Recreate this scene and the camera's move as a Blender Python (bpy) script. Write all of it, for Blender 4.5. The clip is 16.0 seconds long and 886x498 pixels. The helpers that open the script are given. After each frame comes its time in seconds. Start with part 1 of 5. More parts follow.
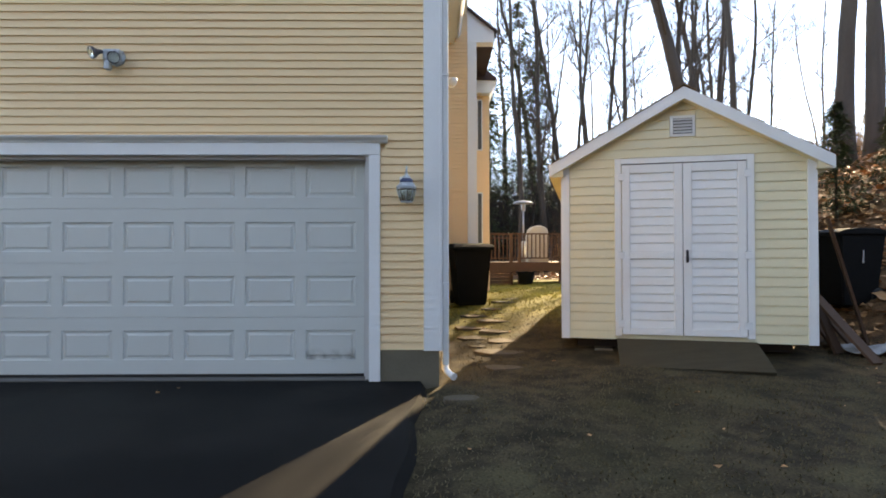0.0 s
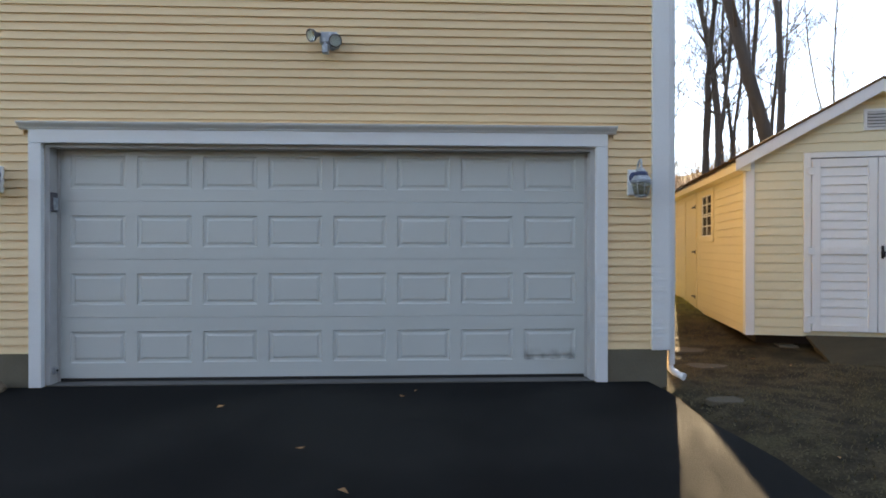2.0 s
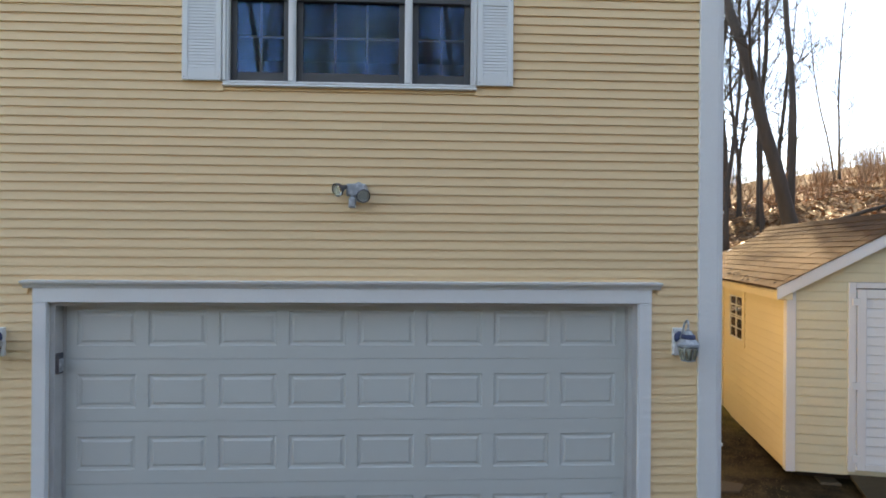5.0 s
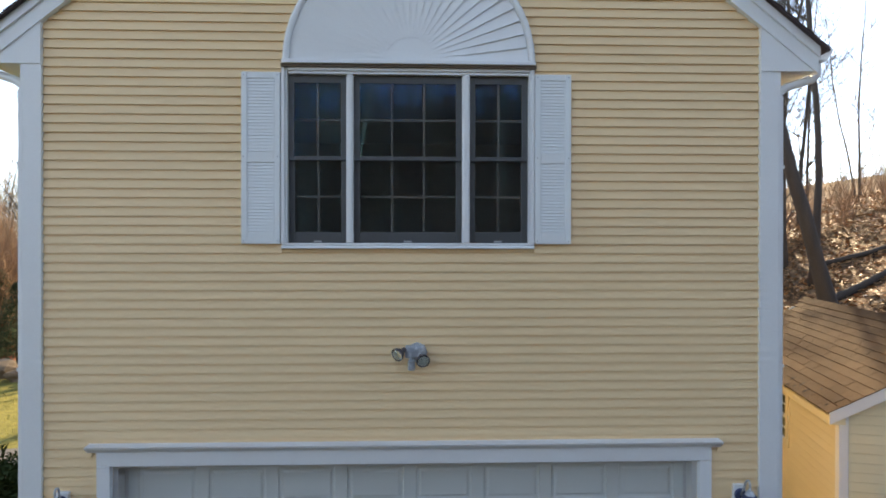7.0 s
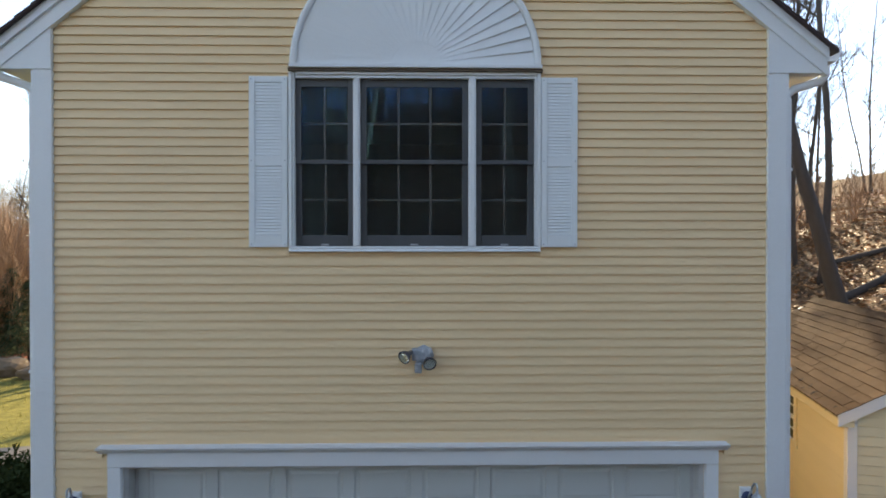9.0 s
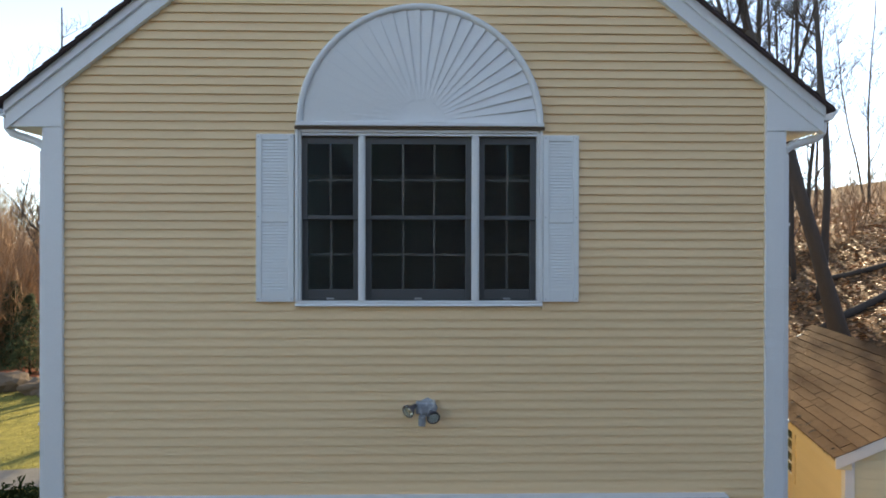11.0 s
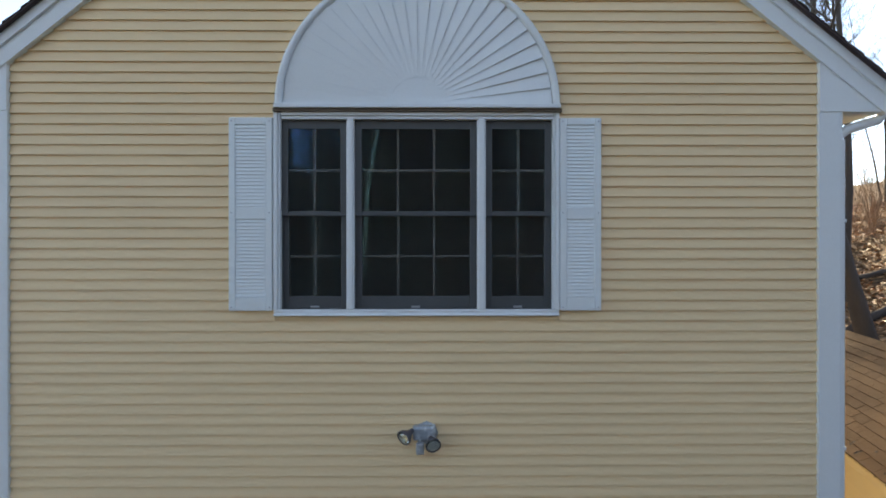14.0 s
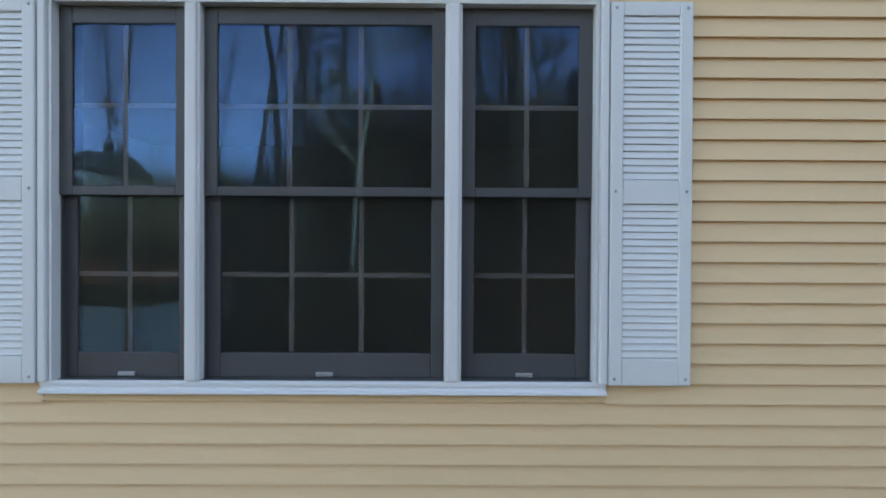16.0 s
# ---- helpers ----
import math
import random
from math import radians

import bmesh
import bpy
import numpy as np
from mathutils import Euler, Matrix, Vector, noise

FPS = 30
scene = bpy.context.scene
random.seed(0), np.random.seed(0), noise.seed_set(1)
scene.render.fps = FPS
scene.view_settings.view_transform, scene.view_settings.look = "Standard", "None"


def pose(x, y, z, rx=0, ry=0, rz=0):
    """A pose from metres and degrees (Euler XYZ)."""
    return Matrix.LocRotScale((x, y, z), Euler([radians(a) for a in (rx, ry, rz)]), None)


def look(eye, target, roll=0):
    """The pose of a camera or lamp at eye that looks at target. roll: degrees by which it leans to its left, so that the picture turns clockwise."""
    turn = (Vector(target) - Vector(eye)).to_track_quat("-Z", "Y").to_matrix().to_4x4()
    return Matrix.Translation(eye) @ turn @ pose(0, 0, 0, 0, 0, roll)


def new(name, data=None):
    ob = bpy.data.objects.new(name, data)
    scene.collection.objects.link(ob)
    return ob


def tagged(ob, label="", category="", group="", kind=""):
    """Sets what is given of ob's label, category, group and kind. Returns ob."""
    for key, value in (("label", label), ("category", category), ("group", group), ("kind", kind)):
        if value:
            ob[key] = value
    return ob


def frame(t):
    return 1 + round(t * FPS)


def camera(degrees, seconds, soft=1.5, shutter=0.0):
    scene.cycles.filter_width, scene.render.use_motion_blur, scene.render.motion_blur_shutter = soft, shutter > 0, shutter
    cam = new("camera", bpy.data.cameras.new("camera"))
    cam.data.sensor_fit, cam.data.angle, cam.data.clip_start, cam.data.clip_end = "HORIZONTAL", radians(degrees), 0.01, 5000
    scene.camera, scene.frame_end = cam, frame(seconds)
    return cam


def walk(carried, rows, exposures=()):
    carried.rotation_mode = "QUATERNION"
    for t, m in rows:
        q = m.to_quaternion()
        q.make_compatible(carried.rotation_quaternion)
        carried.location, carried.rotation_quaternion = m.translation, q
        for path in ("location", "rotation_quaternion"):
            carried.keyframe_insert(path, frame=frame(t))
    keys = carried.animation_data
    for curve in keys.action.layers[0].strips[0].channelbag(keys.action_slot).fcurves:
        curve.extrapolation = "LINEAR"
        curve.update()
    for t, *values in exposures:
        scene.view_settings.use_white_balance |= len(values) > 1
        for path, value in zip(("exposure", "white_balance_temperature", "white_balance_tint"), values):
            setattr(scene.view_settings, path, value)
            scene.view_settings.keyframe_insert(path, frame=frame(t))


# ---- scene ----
cam = camera(75.0, 16.0, soft=1.8)
PATH = [
    (0, (3.08, -5.456, 1.172), (3.101, -3.456, 1.198), -0.1),
    (0.5, (2.512, -5.567, 1.182), (2.544, -3.567, 1.204), -0.1),
    (1, (1.864, -5.582, 1.227), (1.917, -3.583, 1.238), -0.1),
    (1.5, (1.266, -5.469, 1.218), (1.334, -3.47, 1.22), -0.1),
    (2, (0.829, -5.176, 1.219), (0.915, -3.178, 1.214), 0.0),
    (2.5, (0.654, -4.985, 1.215), (0.75, -2.988, 1.205), 0.1),
    (3, (0.62, -4.874, 1.234), (0.719, -2.876, 1.224), 0.1),
    (3.5, (0.622, -4.792, 1.372), (0.726, -2.795, 1.364), 0.1),
    (4, (0.608, -4.794, 1.65), (0.71, -2.796, 1.651), 0.2),
    (4.5, (0.575, -4.815, 2.048), (0.676, -2.818, 2.057), 0.3),
    (5, (0.541, -4.832, 2.578), (0.635, -2.835, 2.58), 0.4),
    (5.2, (0.517, -4.843, 2.766), (0.613, -2.846, 2.778), 0.4),
    (7.3, (0.036, -4.79, 3.964), (0.086, -2.79, 3.953), 0.0),
    (7.5, (-0.012, -4.78, 3.966), (0.032, -2.781, 3.953), 0.0),
    (8, (-0.017, -4.778, 3.949), (0.024, -2.779, 3.936), 0.1),
    (8.5, (0.073, -4.801, 3.959), (0.111, -2.801, 3.944), -0.0),
    (8.7, (0.124, -4.812, 3.948), (0.16, -2.813, 3.932), -0.0),
    (10.8, (0.161, -4.888, 4.404), (0.2, -2.888, 4.4), 0.1),
    (11, (0.101, -4.903, 4.408), (0.139, -2.903, 4.403), 0.1),
    (11.5, (-0.065, -4.901, 4.429), (-0.033, -2.901, 4.425), -0.0),
    (12, (-0.154, -4.848, 4.437), (-0.124, -2.848, 4.436), -0.0),
    (12.5, (-0.119, -4.785, 4.434), (-0.09, -2.785, 4.437), 0.0),
    (13, (-0.053, -4.729, 4.433), (-0.026, -2.729, 4.433), -0.0),
    (13.5, (0.058, -4.588, 4.401), (0.081, -2.589, 4.402), -0.1),
    (14, (0.154, -4.251, 4.409), (0.169, -2.251, 4.405), -0.0),
    (14.5, (0.244, -3.775, 4.377), (0.247, -1.775, 4.378), -0.0),
    (15, (0.342, -3.225, 4.413), (0.331, -1.225, 4.401), 0.1),
    (15.5, (0.394, -2.599, 4.461), (0.378, -0.599, 4.44), 0.2),
    (16, (0.422, -2.148, 4.468), (0.431, -0.149, 4.451), 0.3),
]
EXPOSURES = [(0, 2.97, 12700, 14), (0.6, 2.80, 12700, 14), (1.5, 2.86, 12700, 14), (3, 2.76, 12900, 13.5), (4.5, 2.81, 13300, 14), (5.2, 2.78, 13300, 14), (7.5, 2.56, 12000, 13), (13, 2.30, 11300, 11), (14.5, 2.49, 11300, 11), (16, 2.84, 11900, 12)]
walk(cam, [(t, look(eye, target, roll)) for t, eye, target, roll in PATH], EXPOSURES)

# ---- light ----
AZ, EL = radians(23.6), radians(22.0)
SUN_DIR = Vector((math.sin(AZ) * math.cos(EL), math.cos(AZ) * math.cos(EL), math.sin(EL)))
world = bpy.data.worlds.new("sky")
scene.world = world
world.use_nodes = True
wn = world.node_tree
sky = wn.nodes.new("ShaderNodeTexSky")
sky.sky_type, sky.sun_disc = "NISHITA", False
sky.sun_elevation, sky.sun_rotation = EL, AZ
sky.air_density, sky.dust_density, sky.ozone_density = 0.5, 0.0, 2.5
wn.links.new(sky.outputs[0], wn.nodes["Background"].inputs[0])
wn.nodes["Background"].inputs[1].default_value = 0.15
sun_data = bpy.data.lights.new("sun", "SUN")
sun_data.energy, sun_data.angle, sun_data.color = 2.35, radians(0.5), (1.0, 0.985, 0.94)
sun = new("sun", sun_data)
sun.matrix_world = look(SUN_DIR * 60, (0, 0, 0))


# ---- materials ----
def material(name, color, rough=0.6, metal=0.0, var=0.12, scale=3.0, fine=60.0, bump=0.15, fine_amount=0.06,
             random_amount=0.0, spec=0.4, stretch=(1, 1, 1), island=False, second=None, second_scale=1.0, second_at=(0.5, 0.62)):
    """Painted, stony or woody surface: broad stains, fine grain, relief, and a shift from piece to piece."""
    m = bpy.data.materials.new(name)
    m.use_nodes = True
    nt = m.node_tree
    n, l = nt.nodes, nt.links
    b = n["Principled BSDF"]
    tc = n.new("ShaderNodeTexCoord")
    mp = n.new("ShaderNodeMapping")
    geo = n.new("ShaderNodeNewGeometry")
    mp.inputs["Scale"].default_value = stretch
    l.new(geo.outputs["Position"], mp.inputs["Vector"])
    broad, grain = n.new("ShaderNodeTexNoise"), n.new("ShaderNodeTexNoise")
    broad.inputs["Scale"].default_value, broad.inputs["Detail"].default_value = scale, 5
    grain.inputs["Scale"].default_value, grain.inputs["Detail"].default_value = fine, 3
    for t in (broad, grain):
        l.new(mp.outputs[0], t.inputs["Vector"])
    val = n.new("ShaderNodeMath")
    val.operation = "MULTIPLY_ADD"
    l.new(broad.outputs["Fac"], val.inputs[0])
    val.inputs[1].default_value, val.inputs[2].default_value = 2 * var, 1 - var
    val2 = n.new("ShaderNodeMath")
    val2.operation = "MULTIPLY_ADD"
    l.new(grain.outputs["Fac"], val2.inputs[0])
    val2.inputs[1].default_value = 2 * fine_amount
    l.new(val.outputs[0], val2.inputs[2])
    last = val2
    if random_amount:
        if island:
            src = geo.outputs["Random Per Island"]
        else:
            src = n.new("ShaderNodeObjectInfo").outputs["Random"]
        r = n.new("ShaderNodeMath")
        r.operation = "MULTIPLY_ADD"
        l.new(src, r.inputs[0])
        r.inputs[1].default_value = 2 * random_amount
        l.new(last.outputs[0], r.inputs[2])
        last = r
    off = n.new("ShaderNodeMath")
    off.operation = "SUBTRACT"
    l.new(last.outputs[0], off.inputs[0])
    off.inputs[1].default_value = fine_amount + random_amount
    hue = n.new("ShaderNodeHueSaturation")
    if second:
        mixn = n.new("ShaderNodeTexNoise")
        mixn.inputs["Scale"].default_value, mixn.inputs["Detail"].default_value = second_scale, 6
        l.new(mp.outputs[0], mixn.inputs["Vector"])
        ramp = n.new("ShaderNodeMapRange")
        ramp.inputs["From Min"].default_value, ramp.inputs["From Max"].default_value = second_at
        l.new(mixn.outputs["Fac"], ramp.inputs["Value"])
        mx = n.new("ShaderNodeMix")
        mx.data_type = "RGBA"
        mx.inputs["A"].default_value, mx.inputs["B"].default_value = (*color, 1), (*second, 1)
        l.new(ramp.outputs[0], mx.inputs["Factor"])
        l.new(mx.outputs["Result"], hue.inputs["Color"])
    else:
        hue.inputs["Color"].default_value = (*color, 1)
    l.new(off.outputs[0], hue.inputs["Value"])
    l.new(hue.outputs[0], b.inputs["Base Color"])
    b.inputs["Roughness"].default_value, b.inputs["Metallic"].default_value = rough, metal
    b.inputs["Specular IOR Level"].default_value = spec
    if bump:
        bp = n.new("ShaderNodeBump")
        bp.inputs["Strength"].default_value, bp.inputs["Distance"].default_value = bump, 0.01
        l.new(grain.outputs["Fac"], bp.inputs["Height"])
        l.new(bp.outputs[0], b.inputs["Normal"])
    return m


YELLOW = material("yellow_clapboard_paint", (0.87, 0.615, 0.36), 0.55, var=0.06, scale=1.2, fine=90, bump=0.08, fine_amount=0.03,
                  random_amount=0.012, stretch=(0.3, 1, 1.5))
YELLOW_JOINED = material("yellow_wall_paint", (0.87, 0.615, 0.36), 0.55, var=0.06, scale=1.2, fine=90, bump=0.08, fine_amount=0.03)
VINYL = material("yellow_vinyl", (0.75, 0.675, 0.465), 0.5, var=0.06, scale=1.5, fine=60, bump=0.06, fine_amount=0.03, random_amount=0.02)
WHITE = material("white_trim_paint", (0.75, 0.785, 0.79), 0.5, var=0.05, scale=1.6, fine=70, bump=0.06, fine_amount=0.03)
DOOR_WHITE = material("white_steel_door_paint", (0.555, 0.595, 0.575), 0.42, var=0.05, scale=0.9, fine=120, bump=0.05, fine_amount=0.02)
SHED_WHITE = material("white_vinyl", (0.78, 0.80, 0.79), 0.45, var=0.05, scale=2, fine=60, bump=0.05, fine_amount=0.02)
JAMB = material("grey_jamb_paint", (0.50, 0.50, 0.49), 0.6, var=0.15, scale=4, fine=60)
SHUTTER = material("white_shutter_plastic", (0.73, 0.785, 0.79), 0.45, var=0.04, scale=2, fine=80, bump=0.1, fine_amount=0.02)
SASH = material("bronze_sash_metal", (0.080, 0.087, 0.091), 0.45, var=0.1, scale=5)
MUNTIN = material("grey_muntin", (0.15, 0.158, 0.175), 0.5, var=0.05)
FLASHING = material("shaded_brown_flashing", (0.12, 0.085, 0.06), 0.6)
CONCRETE = material("foundation_concrete", (0.155, 0.135, 0.098), 0.9, var=0.22, scale=2.5, fine=45, bump=0.4, fine_amount=0.1)
SLAB = material("garage_slab_edge", (0.13, 0.127, 0.12), 0.9, var=0.25, scale=5, fine=50, bump=0.4, fine_amount=0.1)
RUBBER = material("rubber_and_gap_black", (0.02, 0.02, 0.02), 0.7, var=0.1)
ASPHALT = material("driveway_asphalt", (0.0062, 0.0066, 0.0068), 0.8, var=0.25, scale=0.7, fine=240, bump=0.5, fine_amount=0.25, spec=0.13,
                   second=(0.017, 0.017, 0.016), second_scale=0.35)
ROOF_DARK = material("dark_roof_shingle", (0.06, 0.042, 0.045), 0.95, var=0.2, scale=4, fine=150, bump=0.5, fine_amount=0.15)
SHINGLE = material("brown_roof_shingle", (0.115, 0.07, 0.041), 0.95, spec=0.08, var=0.18, scale=3, fine=170, bump=0.5, fine_amount=0.14, random_amount=0.12)
SHINGLE_JOINED = material("brown_roof_shingle_far", (0.115, 0.07, 0.041), 0.95, spec=0.08, var=0.18, scale=3, fine=170, bump=0.5, fine_amount=0.14,
                          random_amount=0.12, island=True)
FELT = material("roof_underlay", (0.05, 0.04, 0.035), 0.95)
METAL_BLUE = material("weathered_bluegrey_metal", (0.36, 0.41, 0.45), 0.5, 0.4, var=0.3, scale=25, fine=120, bump=0.3, fine_amount=0.12,
                      second=(0.55, 0.60, 0.62), second_scale=22)
METAL_DARK = material("dark_iron", (0.03, 0.03, 0.035), 0.45, 0.7, var=0.2, scale=20)
METAL_GREY = material("galvanised_grey", (0.42, 0.45, 0.48), 0.4, 0.6, var=0.15, scale=12)
METAL_SHINY = material("polished_reflector", (0.75, 0.76, 0.76), 0.42, 0.5, var=0.1, scale=30, bump=0)
LAMP_SHELL = material("dull_lamp_shell", (0.10, 0.10, 0.115), 0.45, 0.4, var=0.25, scale=25)
PLATE_BLUE = material("dark_blue_plate", (0.05, 0.075, 0.15), 0.45, 0.3, var=0.3, scale=25, fine=120)
BRONZE = material("aged_bronze_metal", (0.33, 0.27, 0.205), 0.5, 0.1, var=0.3, scale=25)
RAMP = material("grey_weathered_plank", (0.07, 0.058, 0.038), 0.9, spec=0.1, var=0.25, scale=3, fine=80, bump=0.4, fine_amount=0.1, stretch=(1, 6, 1))
PLANK = material("reddish_plank", (0.075, 0.036, 0.02), 0.75, var=0.25, scale=5, fine=70, bump=0.3, fine_amount=0.1, random_amount=0.15)
DECKWOOD = material("stained_deck_wood", (0.11, 0.055, 0.03), 0.7, var=0.2, scale=4, fine=60, bump=0.3, fine_amount=0.1, random_amount=0.08)
COVER = material("beige_grill_cover", (0.62, 0.55, 0.43), 0.7, var=0.12, scale=6)
BIN = material("black_bin_plastic", (0.009, 0.010, 0.011), 0.75, spec=0.1, var=0.2, scale=8)
TARP = material("grey_tarp", (0.28, 0.28, 0.28), 0.5, var=0.2, scale=6)
FLAG = material("flagstone", (0.095, 0.076, 0.052), 0.9, var=0.25, scale=5, fine=60, bump=0.5, fine_amount=0.12, random_amount=0.12)
ROCK = material("boulder_stone", (0.20, 0.145, 0.098), 0.9, var=0.3, scale=3, fine=40, bump=0.6, fine_amount=0.15)
BARK = material("grey_bark", (0.075, 0.062, 0.054), 0.95, var=0.3, scale=2.5, fine=28, bump=0.9, fine_amount=0.2, stretch=(2, 2, 0.35))
BARK_PALE = material("pale_sycamore_bark", (0.46, 0.41, 0.33), 0.9, var=0.3, scale=2.0, fine=20, bump=0.5, fine_amount=0.15,
                     second=(0.2, 0.17, 0.13), second_scale=3)
# the brush twig again, darker: woodland shade is put into its colour
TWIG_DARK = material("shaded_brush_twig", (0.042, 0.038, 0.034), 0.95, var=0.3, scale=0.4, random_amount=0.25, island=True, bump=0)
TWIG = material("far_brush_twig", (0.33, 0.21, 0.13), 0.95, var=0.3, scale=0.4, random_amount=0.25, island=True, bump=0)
NEEDLE = material("conifer_needle", (0.045, 0.075, 0.03), 0.8, var=0.3, scale=0.8, random_amount=0.3, island=True, bump=0)
SHRUB = material("dark_shrub_leaf", (0.03, 0.05, 0.022), 0.95, spec=0.05, var=0.3, scale=2, random_amount=0.3, island=True, bump=0)
LEAF = material("dry_oak_leaf", (0.46, 0.225, 0.098), 0.6, var=0.2, scale=2, random_amount=0.45, island=True, bump=0)
BLADE = material("dormant_grass_blade", (0.115, 0.09, 0.046), 0.8, var=0.2, scale=0.8, random_amount=0.15, island=True, bump=0)
BLADE_GREEN = material("lawn_grass_blade", (0.36, 0.33, 0.075), 0.8, var=0.3, scale=0.8, random_amount=0.35, island=True, bump=0)
MULCH = material("red_mulch", (0.24, 0.07, 0.04), 0.95, var=0.3, scale=2, fine=30, bump=0.5)
INTERIOR = material("interior_wall_paint", (0.34, 0.27, 0.21), 0.8, var=0.08)
FLOORWOOD = material("interior_floor_wood", (0.16, 0.09, 0.05), 0.5, var=0.2, stretch=(1, 8, 1))
GREYSIDING = material("pale_grey_house_paint", (0.62, 0.62, 0.60), 0.6, var=0.06)
GREYROOF = material("grey_house_roof", (0.16, 0.16, 0.17), 0.9, var=0.15)
HANDLE_GREY = material("grey_print", (0.5, 0.5, 0.5), 0.6)


def glass(name, ior, tint, sky_tint=None):
    m = bpy.data.materials.new(name)
    m.use_nodes = True
    b = m.node_tree.nodes["Principled BSDF"]
    b.inputs["Base Color"].default_value = (*tint, 1)
    b.inputs["Roughness"].default_value, b.inputs["IOR"].default_value = 0.0, ior
    b.inputs["Transmission Weight"].default_value = 1.0
    if sky_tint:
        b.inputs["Specular Tint"].default_value = (*sky_tint, 1)
    return m


PANE = glass("window_glass", 1.52, (0.84, 0.80, 0.74), (0.13, 0.50, 1.0))    # insulating glass; blue sky tint put into its reflection, faint haze to lift the dark
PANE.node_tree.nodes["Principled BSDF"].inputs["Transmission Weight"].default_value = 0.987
LAMP_GLASS = glass("lantern_glass", 1.45, (0.85, 0.92, 0.88))
CLOUDED = glass("clouded_lantern_glass", 1.45, (0.52, 0.55, 0.46))
CLOUDED.node_tree.nodes["Principled BSDF"].inputs["Transmission Weight"].default_value = 0.7
CLOUDED.node_tree.nodes["Principled BSDF"].inputs["Roughness"].default_value = 0.25


def ground_material():
    """Dormant brown lawn, greener grass beside the path and on the far lawn, leaf litter on the wooded slope."""
    m = bpy.data.materials.new("ground_cover")
    m.use_nodes = True
    nt = m.node_tree
    n, l = nt.nodes, nt.links
    b = n["Principled BSDF"]
    geo = n.new("ShaderNodeNewGeometry")
    sep = n.new("ShaderNodeSeparateXYZ")
    l.new(geo.outputs["Position"], sep.inputs[0])

    def noise_tex(scale, detail):
        t = n.new("ShaderNodeTexNoise")
        t.inputs["Scale"].default_value, t.inputs["Detail"].default_value = scale, detail
        l.new(geo.outputs["Position"], t.inputs["Vector"])
        return t

    def ramp(src, lo, hi):
        r = n.new("ShaderNodeMapRange")
        r.inputs["From Min"].default_value, r.inputs["From Max"].default_value = lo, hi
        l.new(src, r.inputs["Value"])
        return r.outputs[0]

    def mix(fac, a, c):
        x = n.new("ShaderNodeMix")
        x.data_type = "RGBA"
        l.new(fac, x.inputs["Factor"])
        for key, v in (("A", a), ("B", c)):
            if isinstance(v, tuple):
                x.inputs[key].default_value = (*v, 1)
            else:
                l.new(v, x.inputs[key])
        return x.outputs["Result"]

    def math_node(op, a, c):
        x = n.new("ShaderNodeMath")
        x.operation = op
        for k, v in ((0, a), (1, c)):
            if isinstance(v, float):
                x.inputs[k].default_value = v
            else:
                l.new(v, x.inputs[k])
        return x.outputs[0]

    big, mid, small = noise_tex(0.6, 5), noise_tex(5, 6), noise_tex(60, 4)
    brown = mix(ramp(mid.outputs["Fac"], 0.35, 0.65), (0.028, 0.0215, 0.013), (0.078, 0.058, 0.032))
    brown = mix(ramp(big.outputs["Fac"], 0.5, 0.7), brown, (0.056, 0.046, 0.021))
    blotch = noise_tex(1.6, 7)
    brown = mix(ramp(blotch.outputs["Fac"], 0.54, 0.70), brown, (0.085, 0.07, 0.036))
    brown = mix(ramp(blotch.outputs["Fac"], 0.44, 0.32), brown, (0.024, 0.021, 0.012))
    green = mix(ramp(mid.outputs["Fac"], 0.3, 0.7), (0.13, 0.125, 0.035), (0.27, 0.235, 0.065))
    litter = mix(ramp(mid.outputs["Fac"], 0.4, 0.6), (0.085, 0.047, 0.026), (0.23, 0.12, 0.06))
    wob = math_node("MULTIPLY", big.outputs["Fac"], 2.5)
    y_w = math_node("ADD", sep.outputs["Y"], wob)
    x_w = math_node("ADD", sep.outputs["X"], wob)
    lawn = ramp(y_w, 3.4, 5.0)
    c = mix(lawn, brown, green)
    left = math_node("MULTIPLY", ramp(x_w, -2.6, -3.4), ramp(y_w, -9.0, -6.0))
    c = mix(left, c, green)
    wood = math_node("MAXIMUM", ramp(x_w, 8.2, 9.4), ramp(y_w, 15.5, 17.5))
    c = mix(wood, c, litter)
    # ground across the drive darkened; the woods' shade is put into its colour
    behind = math_node("MULTIPLY", ramp(y_w, -12.0, -14.0), ramp(x_w, -14.0, -8.0))
    c = mix(behind, c, (0.022, 0.021, 0.019))
    grain = n.new("ShaderNodeHueSaturation")
    l.new(c, grain.inputs["Color"])
    l.new(ramp(small.outputs["Fac"], -0.2, 1.2), grain.inputs["Value"])
    gain = math_node("MULTIPLY", ramp(small.outputs["Fac"], 0.25, 0.75), 1.1)
    l.new(math_node("ADD", gain, 0.45), grain.inputs["Value"])
    l.new(grain.outputs[0], b.inputs["Base Color"])
    b.inputs["Roughness"].default_value = 0.95
    b.inputs["Specular IOR Level"].default_value = 0.15
    bp = n.new("ShaderNodeBump")
    bp.inputs["Strength"].default_value, bp.inputs["Distance"].default_value = 0.35, 0.02
    l.new(math_node("ADD", small.outputs["Fac"], mid.outputs["Fac"]), bp.inputs["Height"])
    l.new(bp.outputs[0], b.inputs["Normal"])
    return m


GROUND = ground_material()


# ---- building helpers ----
def part(name, bm, mat, parent=None, label=""):
    me = bpy.data.meshes.new(name)
    bmesh.ops.recalc_face_normals(bm, faces=bm.faces)
    bm.to_mesh(me)
    bm.free()
    me.materials.append(mat)
    ob = new(name, me)
    ob.parent = parent
    return tagged(ob, label)


